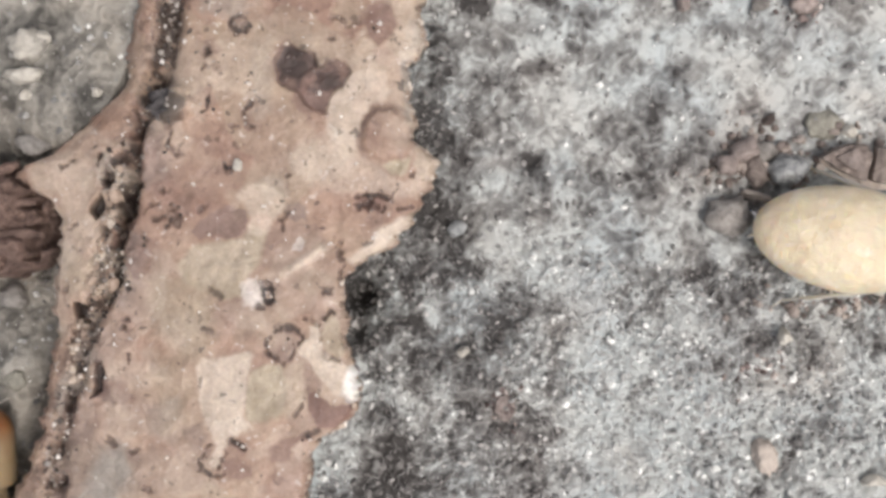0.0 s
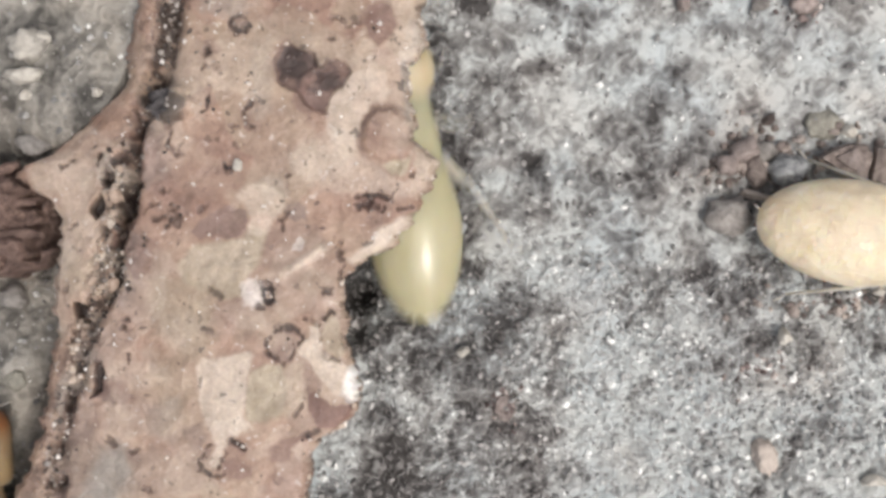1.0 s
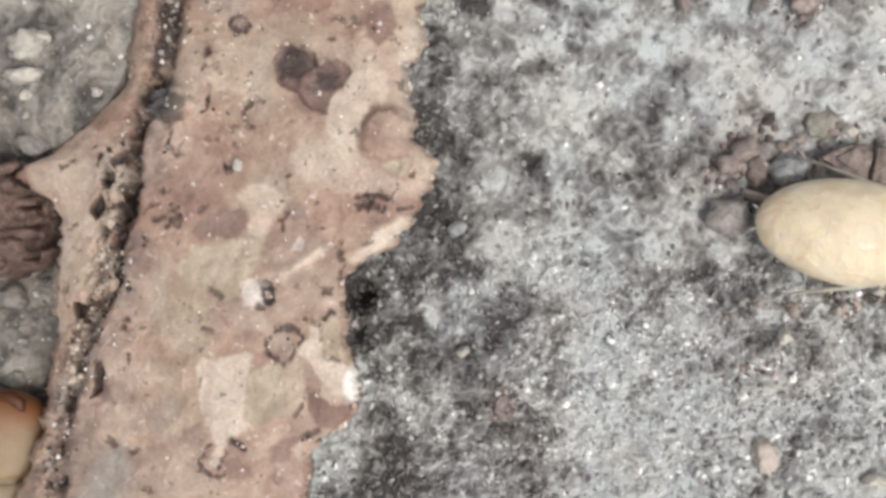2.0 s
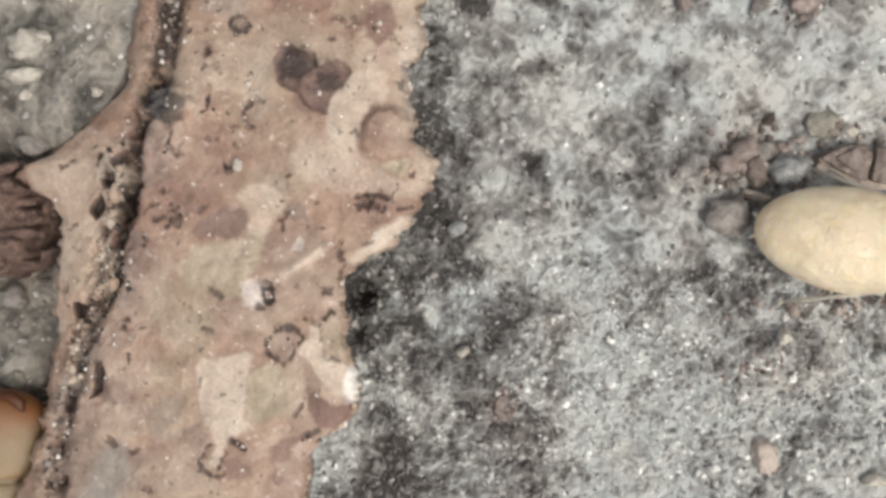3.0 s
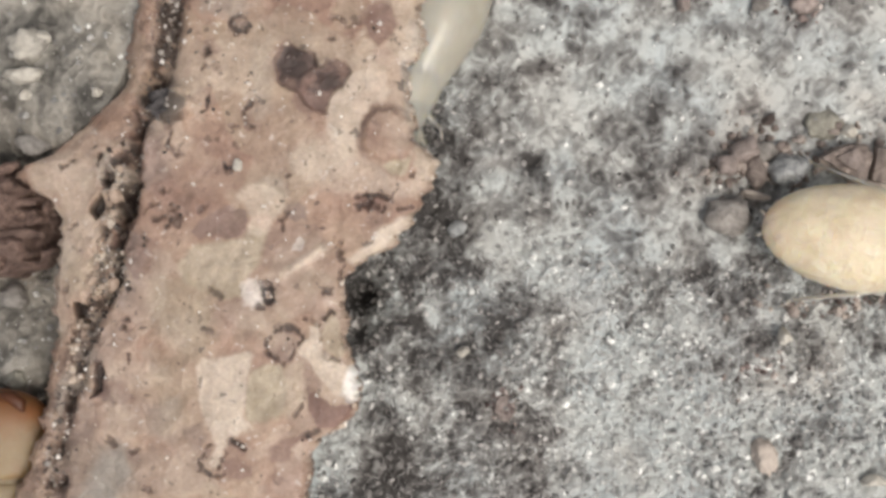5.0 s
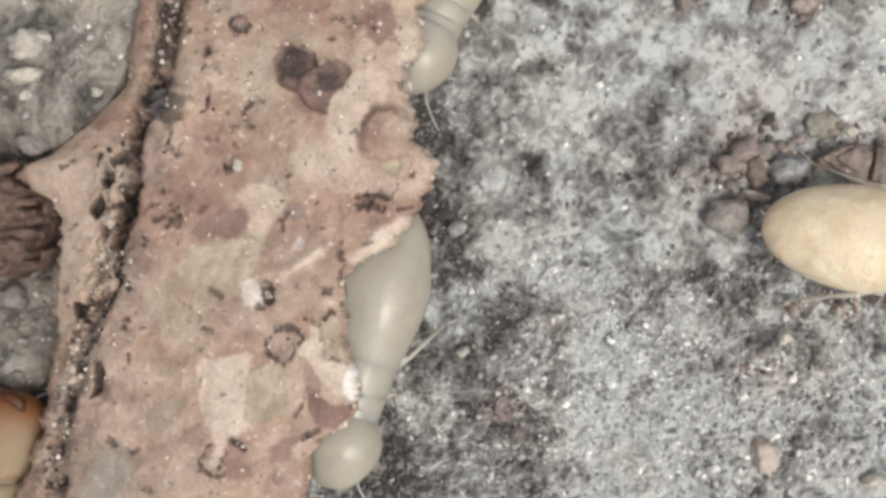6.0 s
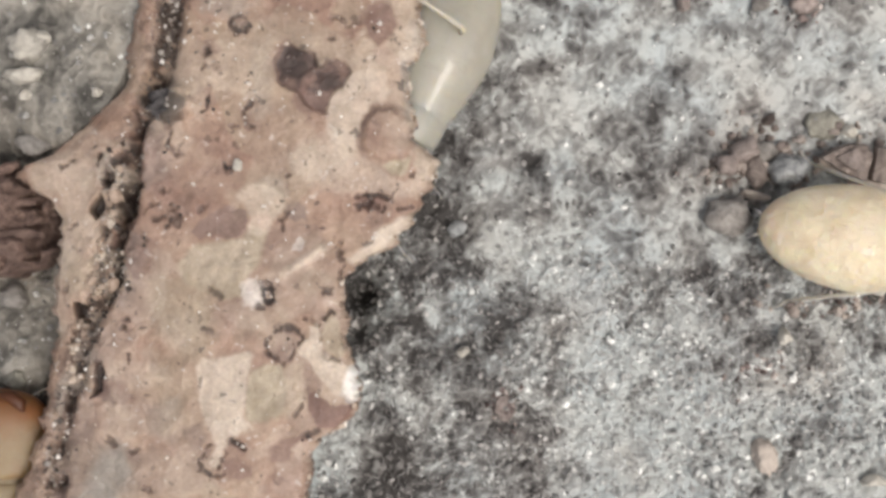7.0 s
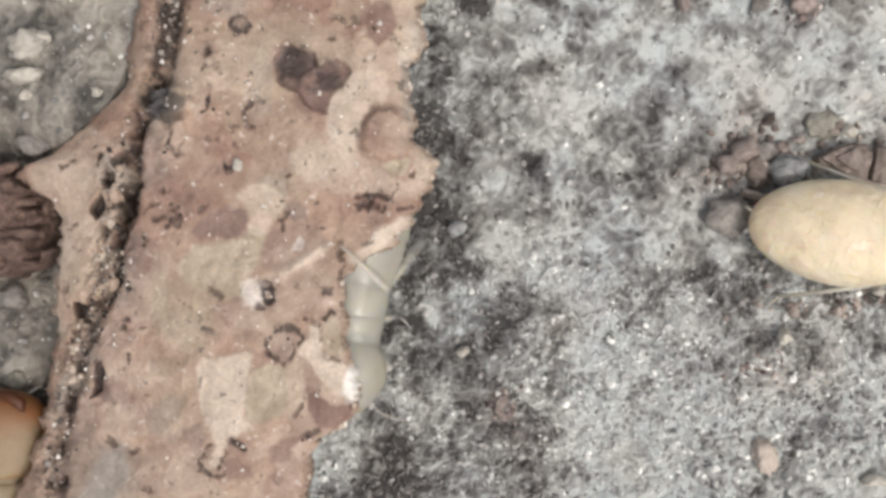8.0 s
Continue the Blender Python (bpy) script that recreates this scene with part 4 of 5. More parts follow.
def crumbs(name, places, sizes, material, label, seed):
    rng = np.random.RandomState(seed)
    n = len(places)
    a = rng.rand(n) * 6.283
    local = NUGGET_V[None] * (1 + rng.uniform(-0.3, 0.3, (n, 14, 1))) * (sizes[:, None, None] * rng.uniform(0.55, 1.3, (n, 1, 3)))
    tilt = rng.uniform(-0.8, 0.8, n)
    ct, st = np.cos(tilt)[:, None], np.sin(tilt)[:, None]
    yy, zz = local[..., 1] * ct - local[..., 2] * st, local[..., 1] * st + local[..., 2] * ct
    c, s = np.cos(a)[:, None], np.sin(a)[:, None]
    pts = np.stack([local[..., 0] * c - yy * s, local[..., 0] * s + yy * c, zz], -1) + np.asarray(places)[:, None, :]
    faces = (NUGGET_F[None] + (np.arange(n) * 14)[:, None, None]).reshape(-1, 3)
    return tagged(part(name, pts.reshape(-1, 3), faces, material, flat=True), label, "grit", kind="stuff")


def soil_grit():
    rng = np.random.RandomState(5)
    x, y = rng.uniform(-8.6, 8.6, 24000), rng.uniform(-5, 5, 24000)
    keep = rng.rand(24000) < 0.35 + 0.65 * smooth(0.35, 0.6, fbm(x, y, 0.8, 33, 3))
    keep &= (x > -4.5) | (rng.rand(24000) < 0.35)
    keep &= rng.rand(24000) < 1 - 1.3 * felt(x, y)
    x, y = x[keep], y[keep]
    size = 0.016 + 0.055 * rng.rand(len(x)) ** 3
    ob = crumbs("soil_grit", np.stack([x, y, ground_height(x, y) + size * 0.3], -1), size, GRIT, "loose grey, black and white soil crumbs", 6)
    add_value(ob.data, "tone", np.repeat(ground_tone(x, y), 14))


def tail_rubble():
    """Brown chips and crumbs swept together beside the resting termite."""
    rng = np.random.RandomState(44)
    u = np.concatenate([rng.normal(1335, 45, 150), rng.normal(1500, 50, 60), rng.normal(1440, 90, 30)])
    v = np.concatenate([rng.normal(285, 32, 150), rng.normal(262, 26, 60), rng.normal(540, 12, 30)])
    x, y = (u - 784) / 100, (441 - v) / 100
    size = 0.03 + 0.085 * rng.rand(len(x)) ** 2
    crumbs("brown_rubble", np.stack([x, y, ground_height(x, y) + size * 0.5], -1), size, RUBBLE, "brown chips and crumbs beside the resting termite", 45)


def pink_crumbs():
    """Small heaps of pinkish crumbs on the soil."""
    rng = np.random.RandomState(51)
    u = np.concatenate([rng.normal(893, 16, 70), rng.normal(1345, 34, 50), rng.normal(1415, 20, 40), rng.normal(1515, 40, 50)])
    v = np.concatenate([rng.normal(722, 20, 70), rng.normal(655, 22, 50), rng.normal(20, 16, 40), rng.normal(530, 14, 50)])
    x, y = (u - 784) / 100, (441 - v) / 100
    size = 0.02 + 0.05 * rng.rand(len(x)) ** 2
    crumbs("pinkish_crumbs", np.stack([x, y, ground_height(x, y) + size * 0.4], -1), size, PINK_GRIT, "pinkish brown crumbs heaped on the soil", 52)


def soil_fibres():
    """Short bent pale threads matted into the soil."""
    rng = np.random.RandomState(8)
    n = 10000
    x, y = rng.uniform(-2.2, 8.5, n), rng.uniform(-5, 5, n)
    keep = rng.rand(n) < (0.35 + 0.65 * smooth(0.45, 0.75, ground_tone(x, y))) * np.clip(1 - 1.75 * felt(x, y), 0, 1)
    x, y = x[keep], y[keep]
    n = len(x)
    a, length, bend = rng.rand(n) * 6.283, rng.uniform(0.07, 0.20, n), rng.uniform(-2.0, 2.0, n)
    verts = np.zeros((n, 4, 3, 3))
    px, py = x.copy(), y.copy()
    for i in range(4):
        ang = a + bend * i / 3
        zc = ground_height(px, py) + 0.006 + 0.012 * np.sin(i * 1.05)
        r = 0.016 * (0.8, 1.1, 1.0, 0.5)[i]
        for j in range(3):
            b = j * 2.094
            verts[:, i, j] = np.stack([px - np.sin(ang) * r * math.cos(b), py + np.cos(ang) * r * math.cos(b), zc + r * math.sin(b)], -1)
        px, py = px + np.cos(ang) * length / 3, py + np.sin(ang) * length / 3
    f = sheet_faces(4, 3, wrap=True)
    faces = (f[None] + (np.arange(n) * 12)[:, None, None]).reshape(-1, 4)
    ob = part("soil_fibres", verts.reshape(-1, 3), faces, FIBRE)
    add_value(ob.data, "tone", np.repeat(ground_tone(x, y), 12))
    tagged(ob, "pale short fibres matted over the soil", "fibre", kind="stuff")


def flake_grit(surface):
    x, y, z, gd = surface
    rng = np.random.RandomState(12)
    rows, cols = x.shape
    # crumbs packed in the groove
    i = rng.randint(10, rows - 10, 30000)
    j = rng.randint(3, cols - 3, 30000)
    w = np.exp(-((gd[i, j] + 0.02) / 0.17) ** 2) * (0.25 + 0.75 * smooth(0.4, 0.6, fbm(x[i, j], y[i, j], 1.3, 99, 2)))
    keep = rng.rand(30000) < w * (0.6 - 0.3 * smooth(-1.8, -2.8, y[i, j]))
    i, j = i[keep], j[keep]
    size = 0.012 + 0.046 * rng.rand(len(i)) ** 2.5
    crumbs("groove_grit", np.stack([x[i, j], y[i, j], z[i, j] + size * 0.3], -1), size, CRUMB, "dark and pale crumbs packed along the bark groove", 13)
    # larger tan and pale lumps on the torn bank
    i, j = rng.randint(10, rows - 10, 9000), rng.randint(3, cols - 3, 9000)
    keep = rng.rand(9000) < 0.40 * np.exp(-((gd[i, j] + 0.16) / 0.16) ** 2) * (0.04 + 0.96 * smooth(1.9, 1.2, y[i, j]) * smooth(-2.6, -1.6, y[i, j]))
    i, j = i[keep], j[keep]
    size = 0.022 + 0.080 * rng.rand(len(i)) ** 2.2
    crumbs("bank_lumps", np.stack([x[i, j], y[i, j], z[i, j] + size * 0.2], -1), size, LUMP, "tan and whitish lumps along the torn bark groove", 15)
    # pale crumbs clinging to the free rim
    i, j = rng.randint(40, rows - 40, 170), cols - 1 - rng.randint(1, 9, 170)
    size = 0.014 + 0.04 * rng.rand(170) ** 2
    crumbs("rim_crumbs", np.stack([x[i, j], y[i, j], z[i, j] + size * 0.2], -1), size, LUMP, "tan and whitish crumbs along the ragged bark rim", 17)
    # dark and pale crumbs caught in the pits
    spots = np.array(PITS, dtype=float)
    k = rng.randint(0, len(spots), 150)
    cu, cv = spots[k, 0] + rng.normal(size=150) * 10, spots[k, 1] + rng.normal(size=150) * 13
    vi = np.clip(((cv + 110) / ROW).round().astype(int), 0, rows - 1)
    kk = (HIGH - TOP) / HIGH
    ji = np.array([np.searchsorted(x[a], (b - 784) / 100 * kk) for a, b in zip(vi, cu)]).clip(2, cols - 3)
    size = 0.010 + 0.030 * rng.rand(150) ** 2
    crumbs("pit_crumbs", np.stack([x[vi, ji], y[vi, ji], z[vi, ji] + size * 0.3], -1), size, CRUMB, "dark and pale crumbs caught in the bark pits", 16)
    # pale shining specks over the face
    shiny = [(330, 245), (340, 325), (422, 283), (440, 150), (446, 176), (328, 388), (435, 448), (456, 577), (376, 607), (548, 25), (506, 78), (565, 165), (672, 42), (640, 12), (465, 365), (216, 240),
             (225, 347), (340, 805), (295, 810), (430, 832), (490, 497), (478, 526), (560, 700), (548, 780), (588, 768), (540, 358), (516, 376), (630, 290), (330, 30), (326, 74), (380, 58), (430, 790),
             (140, 632), (148, 655), (136, 668), (126, 656), (94, 752), (112, 752), (115, 768), (98, 812), (182, 386), (222, 504), (200, 610), (160, 668), (150, 690)]
    su, sv = np.array(shiny, dtype=float).T
    i = np.concatenate([rng.randint(4, rows - 4, 400), ((sv + 110) / ROW).round().astype(int)])
    j = np.concatenate([rng.randint(4, cols - 4, 400), [np.searchsorted(x[a], (b - 784) / 100 * kk) for a, b in zip(i[400:], su)]])
    size = np.concatenate([0.007 + 0.024 * rng.rand(400) ** 4, 0.026 + 0.022 * rng.rand(len(su))])
    crumbs("bark_specks", np.stack([x[i, j], y[i, j], z[i, j] + size * 0.3], -1), size, SPARK, "tiny white shining specks on the bark", 14)


# ---- termites ----
def tube(profile, segs=28):
    """Skin round a spine: (x, half width, half height, y, z) ring by ring, closed at both ends."""
    a = np.linspace(0, 2 * math.pi, segs, endpoint=False)
    verts = []
    for x, ry, rz, cy, cz in profile:
        verts += [(x, cy + ry * math.cos(t), cz + rz * math.sin(t)) for t in a]
    n = len(profile)
    return verts, sheet_faces(n, segs, wrap=True).tolist() + [list(range(segs))[::-1], [(n - 1) * segs + i for i in range(segs)]]


def limb(points, radii, segs=10):
    """A thin jointed tube through points in space."""
    pts = [Vector(p) for p in points]
    verts = []
    for i, p in enumerate(pts):
        d = (pts[min(i + 1, len(pts) - 1)] - pts[max(i - 1, 0)]).normalized()
        side = d.cross(Vector((0, 0, 1)))
        side = side.normalized() if side.length > 1e-4 else Vector((0, 1, 0))
        up = side.cross(d)
        for k in range(segs):
            t = 2 * math.pi * k / segs
            verts.append(tuple(p + (side * math.cos(t) + up * math.sin(t)) * radii[i]))
    n = len(pts)
    return verts, sheet_faces(n, segs, wrap=True).tolist() + [list(range(segs))[::-1], [(n - 1) * segs + i for i in range(segs)]]


LENGTH_BACK, LENGTH_FRONT = 2.55, 1.72        # tail tip and head middle, from the body's middle


def termite(skin, head_skin, label, plump=1.0, bend=0.0, soldier=False, stride=1.0):
    """A worker termite, head towards +x, feet on z = 0. Returns the thing and its moving parts."""
    root = tagged(new("termite"), label, "termite", "termites")
    # abdomen: ten faintly ringed segments, blunt at the tail
    prof = []
    for i in range(91):
        k = i / 90                                   # 0 at the tail
        x = -2.55 + 3.2 * (k if k > 0.08 else k * k / 0.16 + k * 0.5)
        s = (x + 2.55) / 3.2
        r = max(0.0, 1 - max(0.0, 1 - s / 0.55) ** 2.05) ** 0.5 * (1 - 0.34 * float(smooth(0.50, 1.05, s)))
        seg = (s * 9.5) % 1
        crease = 1 - 0.005 * math.exp(-((seg - 0.06) / 0.08) ** 2) + 0.002 * math.sin(seg * math.pi)
        r = max(0.015, r)
        prof.append((x, 0.90 * plump * r * crease, 0.60 * plump * r * crease, bend * (1 - s) ** 2 * 0.5, 0.72 - 0.08 * (1 - s) ** 2))
    abdomen = part("abdomen", *tube(prof, 36), skin, root)
    add_value(abdomen.data, "tip", [0.35 * float(smooth(-2.0, -2.6, p.co.x / MM)) for p in abdomen.data.vertices])
    for y in (-0.12, 0.12):
        part("cercus", *limb([(-2.46, y + bend * 0.46, 0.60), (-2.56, y * 1.6 + bend * 0.5, 0.62), (-2.63, y * 1.9 + bend * 0.52, 0.64)], (0.03, 0.022, 0.006)), LIMB, abdomen)
    # thorax: three plates, each lapped by the one before
    for k, (x0, x1, w0, w1) in enumerate(((1.42, 0.84, 0.52, 0.56), (1.08, 0.54, 0.56, 0.60), (0.80, 0.16, 0.60, 0.66))):
        prof = []
        for i in range(15):
            t = i / 14
            r = max(0.0, 1 - abs(2 * t - 1) ** 2.6) ** 0.5 * 0.05 + 0.95
            prof.append((x0 + (x1 - x0) * t, (w0 + (w1 - w0) * t) * r * (1.5 if soldier else 1.0), (0.36 + 0.10 * k / 2) * r, 0, 0.72))
        part(("pronotum", "mesonotum", "metanotum")[k], *tube(prof, 24), skin, root)
    # head with jaws and antennae
    prof = []
    for i in range(25):
        t = i / 24
        x = 1.06 + 1.42 * t
        r = max(0.05, math.sin(math.pi * min(0.985, 0.06 + t * 0.90))) ** 0.55
        prof.append((x - LENGTH_FRONT, 0.73 * r * (1 - 0.10 * t), 0.50 * r, 0, 0.0))
    if soldier:                                     # long flat-sided head
        prof = []
        for i in range(33):
            t = i / 32
            r = max(0.02, 1 - abs(2 * t - 1) ** (3.6 if t > 0.5 else 14)) ** 0.5
            prof.append((-0.60 + 1.55 * t, 1.0 * r * (1 - 0.02 * t), 0.52 * r, 0, 0.0))
    head = part("head", *tube(prof, 32), head_skin, root, "long amber head" if soldier else "rounded smooth head")
    add_value(head.data, "tip", [float(smooth(0.10, 0.80, p.co.x / MM + 0.3 * noise.noise(p.co * 2500))) for p in head.data.vertices])
    head.matrix_basis = pose(LENGTH_FRONT * MM, 0, 0.76 * MM)
    part("labrum", *tube([(0.44, 0.20, 0.12, 0, 0.02), (0.54, 0.22, 0.13, 0, 0.0), (0.64, 0.16, 0.09, 0, -0.03), (0.68, 0.05, 0.03, 0, -0.04)], 16), head_skin, head)
    for s in (-1, 1):
        if soldier:
            part("mandible", *limb([(0.55, 0.66 * s, 0.30), (0.70, 0.62 * s, 0.30), (0.82, 0.46 * s, 0.28), (0.88, 0.16 * s, 0.26)], (0.04, 0.11, 0.12, 0.05)), TAWNY, head)
            continue
        part("mandible", *limb([(0.44, 0.26 * s, -0.10), (0.60, 0.22 * s, -0.12), (0.70, 0.11 * s, -0.13), (0.73, 0.03 * s, -0.13)], (0.10, 0.08, 0.05, 0.01)), JAW, head)
    feelers = []
    for s in (-1, 1):
        pts, rad = [], []
        for i in range(43):
            t = i / 42
            pts.append((1.25 * stride * t * math.cos(0.45 * t), s * stride * (0.62 * t * t + 0.30 * t), 0.12 * math.sin(3 * t) - 0.30 * t * t))
            rad.append(0.027 * (0.62 + 0.38 * abs(math.sin(math.pi * t * 14))) * (1 - 0.25 * t))
        feeler = part("antenna", *limb(pts, rad, 8), LIMB, root, "thin beaded pale antenna")
        feelers.append((feeler, (LENGTH_FRONT + 0.38, 0.34 * s, 0.76), s))
    # six jointed legs
    legs = []
    for k, (hx, out, reach, fwd) in enumerate(((1.08, 0.32, 0.62 * stride, 0.62 * stride), (0.82, 0.34, 0.72 * stride, 0.05), (0.50, 0.40, 0.80 * stride, -2.1 * stride))):
        for s in (-1, 1):
            knee = (fwd * 0.42, s * reach * 0.52, 0.22)
            foot = (fwd * 1.05, s * reach, -0.44)
            leg = part("leg", *limb([(0, 0, 0), (fwd * 0.18, s * reach * 0.2, 0.10), (fwd * 0.36, s * reach * 0.38, 0.19), knee], (0.07, 0.085, 0.07, 0.04)), LIMB, root)
            part("tibia", *limb([knee, tuple(0.5 * (a + b) for a, b in zip(knee, foot)), foot], (0.042, 0.036, 0.028)), LIMB, leg)
            part("tarsus", *limb([foot, (foot[0] + 0.10 * (1 if fwd >= 0 else -1), foot[1] + 0.10 * s, -0.475), (foot[0] + 0.20 * (1 if fwd >= 0 else -1), foot[1] + 0.16 * s, -0.485)], (0.024, 0.02, 0.009)), LIMB, leg)
            legs.append((leg, (hx, out * s, 0.50), s, k))
    for ob, hinge, *_ in feelers + legs:
        ob.matrix_basis = pose(*(c * MM for c in hinge))
    return root, head, feelers, legs


def crawl(root, legs, feelers, rows, lively):
    """Key a termite by its tail tip on the plan and its heading; lively: spans of time in which the legs step."""
    keys = []
    for t, u, v, turn, *rest in rows:
        z = rest[0] if rest else 0.10
        tx, ty = at(u, v, 0.62)
        x, y = tx + LENGTH_BACK * math.cos(radians(turn)), ty + LENGTH_BACK * math.sin(radians(turn))
        keys.append((t, pose(x * MM, y * MM, z * MM, 0, 0, turn)))
    walk(root, keys)
    steps = [0.0]
    for a, b in lively:
        steps += [max(0.0, a - 0.1), min(8.0, b + 0.1)] + [a + 0.1 * i for i in range(int(round((b - a) / 0.1)) + 1)]
    steps = sorted({round(s, 2) for s in steps + [8.0]})
    on = lambda t: 1.0 if any(a - 0.01 <= t <= b + 0.01 for a, b in lively) else 0.06
    for leg, hinge, s, k in legs:
        phase = math.pi * ((k + (s > 0)) % 2)
        walk(leg, [(t, pose(*(c * MM for c in hinge), s * 5 * on(t) * max(0, math.cos(t * 15 + phase)), 0, 20 * on(t) * math.sin(t * 15 + phase))) for t in steps])
    for feeler, hinge, s in feelers:
        walk(feeler, [(t, pose(*(c * MM for c in hinge), 0, 6 * math.sin(t * 9), s * (14 + 16 * math.sin(t * 7 + s)))) for t in steps])


def reach(leg, body_rows, spans):
    """Key a leg that is laid over the bark's rim; spans: time, then where it leaves the body and where its foot rests."""
    rest = pose(-1.3 * MM, 0.5 * MM, 0.6 * MM, 0, 0, -95)
    keys = [(0.0, rest), (6.6, rest)]
    for t, u0, v0, u1, v1 in spans:
        _, u, v, turn = next(r for r in body_rows if r[0] == t)
        tx, ty = at(u, v, 0.62)
        body = pose((tx + LENGTH_BACK * math.cos(radians(turn))) * MM, (ty + LENGTH_BACK * math.sin(radians(turn))) * MM, 0.10 * MM, 0, 0, turn)
        hip, foot = Vector((*at(u0, v0, 1.80), 1.80)), Vector((*at(u1, v1, 2.02), 2.02))
        place = Matrix.Translation(hip * MM) @ (foot - hip).to_track_quat("X", "Z").to_matrix().to_4x4()
        keys.append((t, body.inverted() @ place))
    walk(leg, keys)


# ---- the place ----
ground()
flake, flake_surface = bark_flake()
bark_scrap(20, 395, 95, 95, 10, 0.75, RED_BARK, "dark reddish torn bark lying beside the tan flake", 3)
for args in (("stone", 55, 84, 34, 27, 0.30, 10, WHITE_STONE, "whitish rough mineral grain on soil", 1, None, 0.75),
             ("stone", 48, 135, 36, 16, 0.22, -2, WHITE_STONE, "flat whitish mineral grain on soil", 2, None, 0.6),
             ("stone", 46, 170, 12, 10, 0.12, 0, WHITE_STONE, "tiny white mineral grain on soil", 3),
             ("stone", 173, 164, 9, 9, 0.10, 0, WHITE_STONE, "tiny white mineral grain on soil", 4),
             ("stone", 25, 527, 26, 27, 0.28, 0, GREY_STONE, "rounded grey pebble in shadow beside the bark", 5),
             ("stone", 78, 70, 16, 14, 0.24, 0, WHITE_STONE, "small whitish grain beside a larger one", 41),
             ("clod", 60, 255, 40, 20, 0.2, 0, GREY_STONE, "dark grey clod near the torn bark", 46),
             ("clod", 40, 668, 22, 20, 0.10, 0, MOSS_STONE, "dull clod of soil in shade", 50),
             ("stone", 1286, 292, 24, 22, 0.25, 10, PINK_STONE, "small pinkish grain beside the cream termite", 7),
             ("stone", 1315, 268, 30, 24, 0.28, 40, PINK_STONE, "pinkish brown grain beside the cream termite", 8),
             ("stone", 1336, 300, 16, 34, 0.26, 10, BROWN_STONE, "dark brown sliver of grit", 9),
             ("stone", 1290, 382, 44, 40, 0.36, 0, GREY_STONE, "rounded grey-brown pebble at the termite's tail", 10),
             ("stone", 1392, 302, 44, 30, 0.30, -8, BLUE_STONE, "glassy bluish grey pebble beside the termite", 11),
             ("stone", 1346, 272, 42, 22, 0.2, 10, GREY_STONE, "flat grey grain among pebbles", 12),
             ("stone", 1338, 345, 32, 9, 0.22, -16, TAN_STONE, "pale sliver of grit by the termite", 13),
             ("stone", 1462, 222, 44, 28, 0.07, 0, MOSS_STONE, "dull greenish grey pebble", 14),
             ("stone", 1502, 232, 16, 14, 0.18, 0, WHITE_STONE, "small white grain by a pebble", 15),
             ("stone", 1352, 806, 24, 36, 0.22, 20, TAN_STONE, "pale tan oblong pebble standing on soil", 16, None, 0.55),
             ("stone", 1386, 596, 12, 16, 0.28, 0, WHITE_STONE, "tiny bright white grain on soil", 17),
             ("stone", 893, 722, 20, 24, 0.03, 20, PINK_STONE, "dull pinkish grain sunk in soil", 18),
             ("stone", 808, 405, 18, 16, 0.2, 0, BLUE_STONE, "clear greyish grain near the bark rim", 19),
             ("stone", 1208, 8, 13, 17, 0.2, 0, PINK_STONE, "small pale pink grain on soil", 20),
             ("stone", 1418, 8, 26, 20, 0.2, 0, PINK_STONE, "dull pink grain sunk in soil", 21),
             ("stone", 1345, 8, 18, 14, 0.14, 0, GREY_STONE, "dull grey grain sunk in soil", 22),
             ("stone", 820, 622, 13, 11, 0.16, 20, WHITE_STONE, "small pale grain on soil", 23),
             ("stone", 1556, 514, 14, 10, 0.16, 0, WHITE_STONE, "small pale grain under the termite", 24),
             ("stone", 1545, 850, 26, 12, 0.18, 0, WHITE_STONE, "small pale flat grain on soil", 25)):
    stone(*args, group="clods of soil" if args[0] == "clod" else "grains on the soil")
stone("stone", 168, 433, 13, 14, 0.14, 0, WHITE_STONE, "white crystal grain lodged on the bark", 31, z=1.45, group="grains on the bark")
stone("stone", 420, 293, 9, 11, 0.08, 0, WHITE_STONE, "tiny white grain stuck on the bark face", 33, z=1.95, group="grains on the bark")
layered_flake(1512, 286, BROWN_STONE)
soil_grit()
tail_rubble()
pink_crumbs()
soil_fibres()
flake_grit(flake_surface)

RESTING = termite(CREAM, HEAD, "plump cream-coloured termite resting on gritty soil", 1.02)
RUNNER = termite(IVORY, IVORY, "pale cream termite running fast across the soil", 0.93)
CLIMBER = termite(YELLOW, HEAD, "olive-yellow termite running along the bark rim", 0.93)
FIRST = termite(GLASSY, GLASSY, "greyish translucent termite creeping under the bark rim", 1.0, stride=0.6)
SECOND = termite(GLASSY, GLASSY, "grey translucent termite following along the bark rim", 1.0, stride=0.6)
LIFTED = part("leg", *limb([(-0.10, 0, -0.50), (-0.04, 0, -0.10), (0.05, 0, 0.0), (0.40, 0, 0.02), (0.72, 0, 0.01), (1.02, 0, 0)], (0.05, 0.05, 0.045, 0.040, 0.034, 0.022)), LIMB, SECOND[0], "pale leg laid over the bark rim")
LURKER = termite(AMBER, AMBER, "amber soldier termite peering out beside the bark flake", 1.0, soldier=True, stride=0.5)


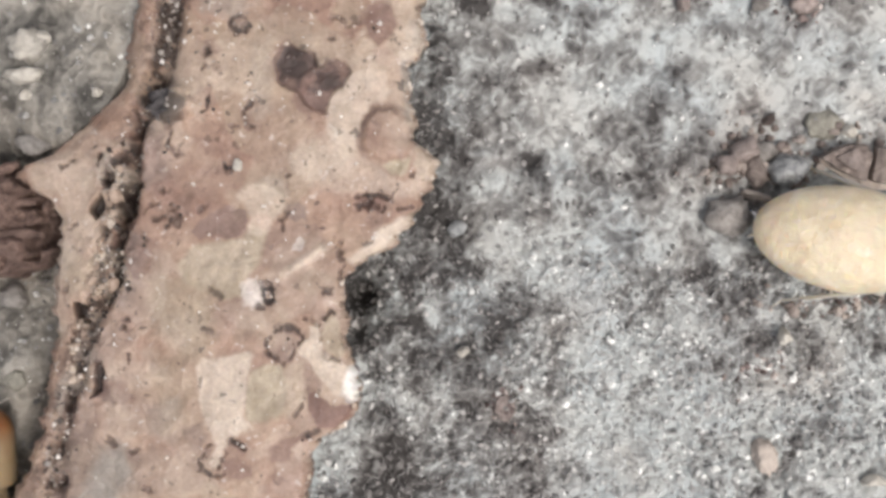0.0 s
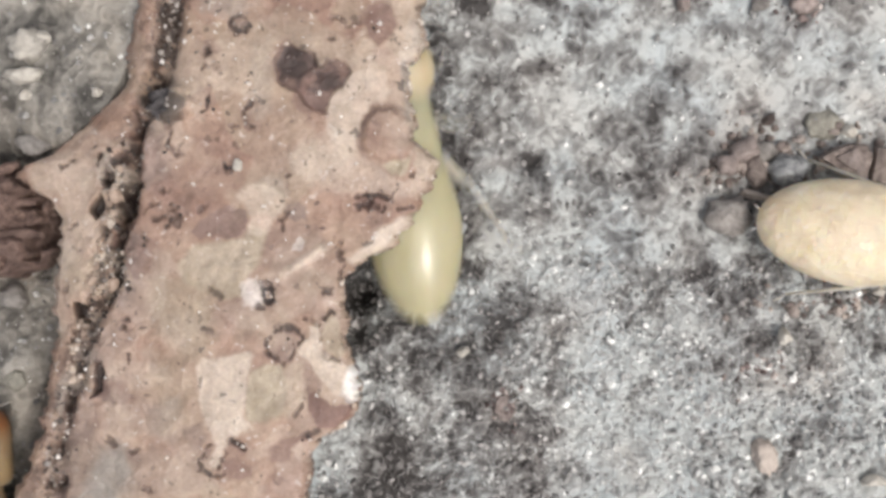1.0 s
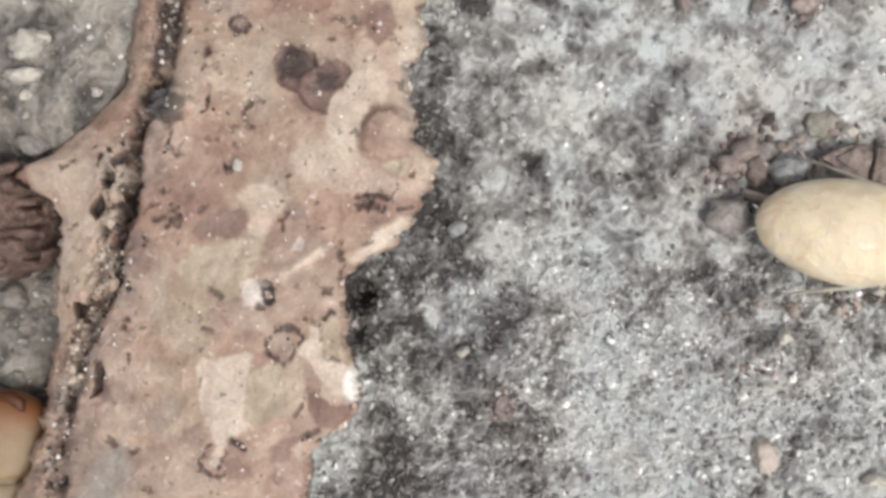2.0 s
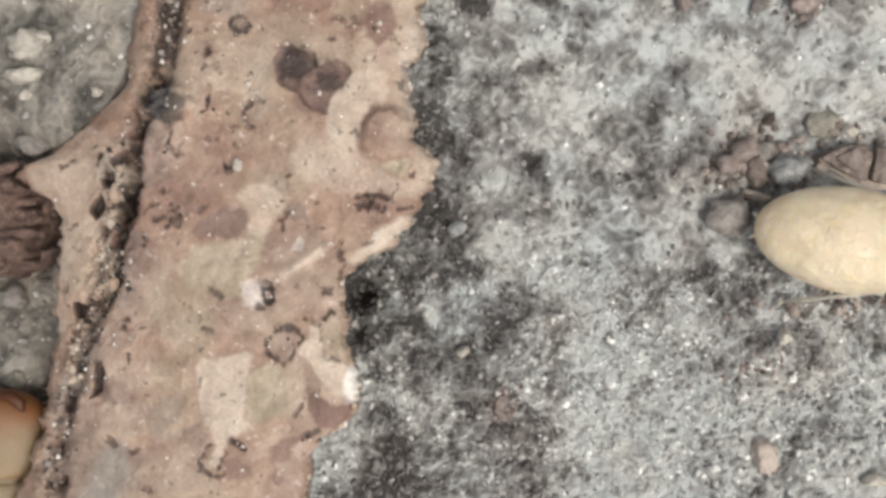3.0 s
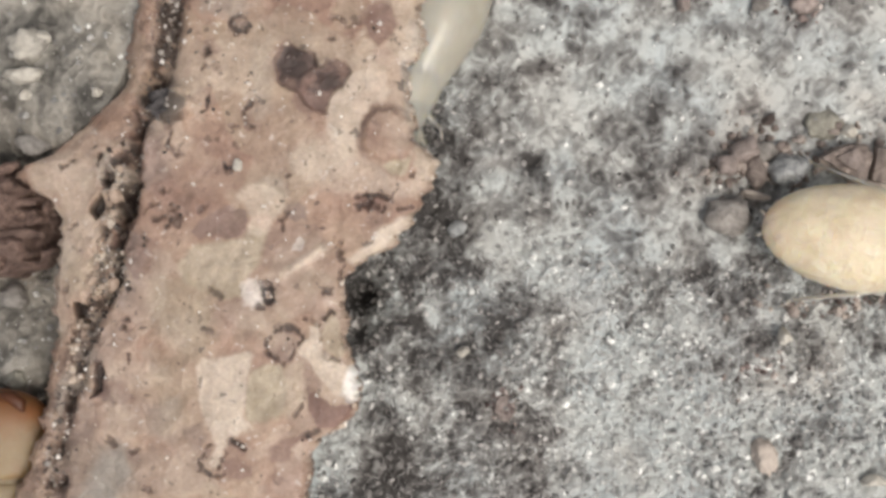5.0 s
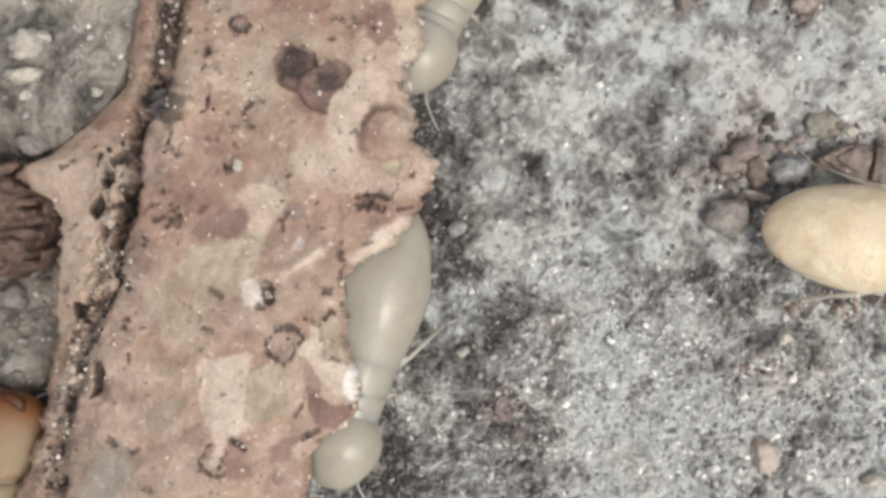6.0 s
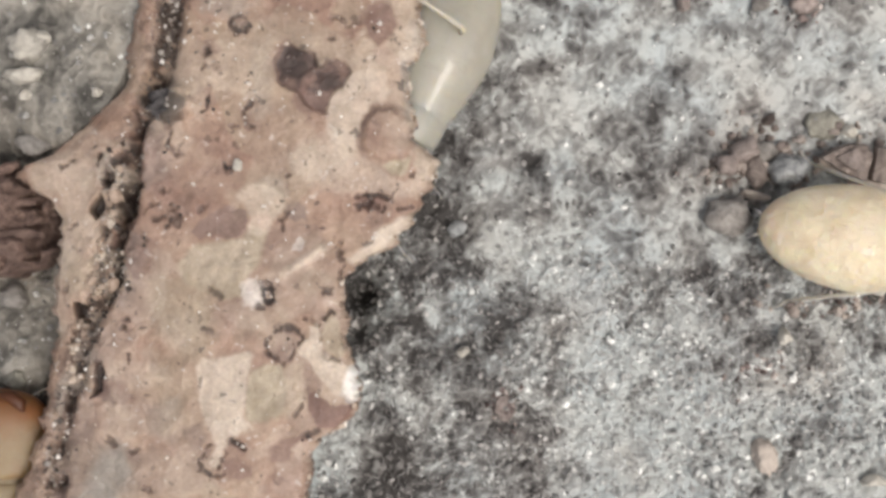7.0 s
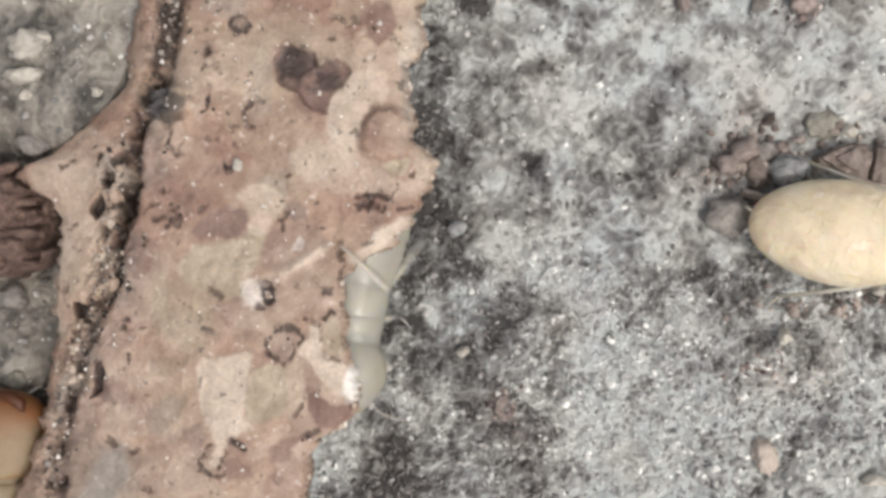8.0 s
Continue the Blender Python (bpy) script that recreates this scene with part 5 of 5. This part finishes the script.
def motions():
    root, head, feelers, legs = RESTING
    crawl(root, legs, feelers, [(0.0, 1330, 398, -9), (0.6, 1336, 388, -9), (1.7, 1336, 386, -9), (2.8, 1326, 390, -9), (3.2, 1339, 408, -9), (3.8, 1341, 402, -9),
                                (4.5, 1346, 396, -9), (6.5, 1345, 396, -9), (7.0, 1340, 396, -9), (7.5, 1334, 390, -8), (8.0, 1322, 390, -8)], [])
    root, head, feelers, legs = RUNNER
    crawl(root, legs, feelers, [(0.0, 1290, 2700, 90), (0.2, 1245, 1720, 89), (0.3, 1225, 1250, 88), (0.4, 1160, 790, 81), (0.5, 1118, 372, 73), (0.6, 1240, -90, 70),
                                (0.8, 1520, -900, 68), (1.6, 2000, -1900, 60), (8.0, 2400, -2500, 55)], [(0.0, 1.0)])
    root, head, feelers, legs = CLIMBER
    crawl(root, legs, feelers, [(0.0, 1900, 2500, 135), (0.4, 1330, 1640, 134), (0.5, 1090, 1290, 131), (0.6, 908, 1034, 126), (0.7, 896, 960, 120), (0.8, 838, 930, 109), (0.9, 774, 800, 97),
                                (1.0, 752, 566, 97), (1.1, 728, 442, 88), (1.2, 720, 236, 70), (1.3, 772, 92, 62), (1.5, 790, 84, 74), (1.6, 806, -30, 70), (1.8, 880, -300, 65),
                                (2.6, 1300, -1200, 60), (8.0, 1500, -2600, 60)], [(0.0, 1.8)])
    root, head, feelers, legs = FIRST
    crawl(root, legs, feelers, [(0.0, 1900, -2600, 235), (3.0, 1330, -1200, 240), (3.8, 1062, -505, 242), (3.9, 1008, -405, 244), (4.0, 955, -270, 245), (4.1, 960, -230, 241),
                                (4.3, 890, -310, 247), (4.5, 862, -225, 248), (4.7, 862, -280, 248), (5.2, 800, 20, 250), (5.6, 735, 262, 256), (5.8, 702, 326, 258), (6.0, 705, 352, 257), (6.1, 720, 378, 255),
                                (6.2, 726, 414, 251), (6.4, 648, 540, 256), (6.5, 630, 582, 260), (6.6, 604, 650, 262), (6.8, 566, 800, 262), (7.0, 540, 940, 262), (8.0, 420, 1700, 262)],
          [(3.0, 7.0)])
    root, head, feelers, legs = SECOND
    rows = [(0.0, 2300, -3300, 232), (4.7, 1350, -1150, 240), (5.5, 1010, -460, 244), (5.8, 940, -325, 245), (6.0, 925, -305, 245), (6.1, 937, -318, 244), (6.2, 935, -270, 245),
                                (6.4, 822, -105, 249), (6.6, 806, -92, 251), (6.8, 816, -85, 250), (7.0, 846, -70, 247), (7.2, 862, -40, 243), (7.3, 816, -50, 250), (7.4, 742, -58, 262), (7.5, 790, -10, 253),
                                (7.6, 718, 34, 264), (7.8, 682, 130, 265), (8.0, 652, 215, 265)]
    crawl(root, legs, feelers, rows, [(4.7, 8.0)])
    reach(LIFTED, rows, [(7.0, 820, 50, 745, 0), (7.5, 742, 212, 642, 166), (8.0, 683, 510, 605, 437)])
    root, head, feelers, legs = LURKER
    crawl(root, legs, feelers, [(0.0, -43, 1246, 93), (0.3, -89, 1254, 95), (0.8, -91, 1254, 95), (0.9, -59, 1246, 93), (1.0, -57, 1242, 92), (1.1, -9, 1224, 90), (1.3, 1, 1222, 91), (8.0, 1, 1222, 91)], [(0.0, 1.2)])


motions()
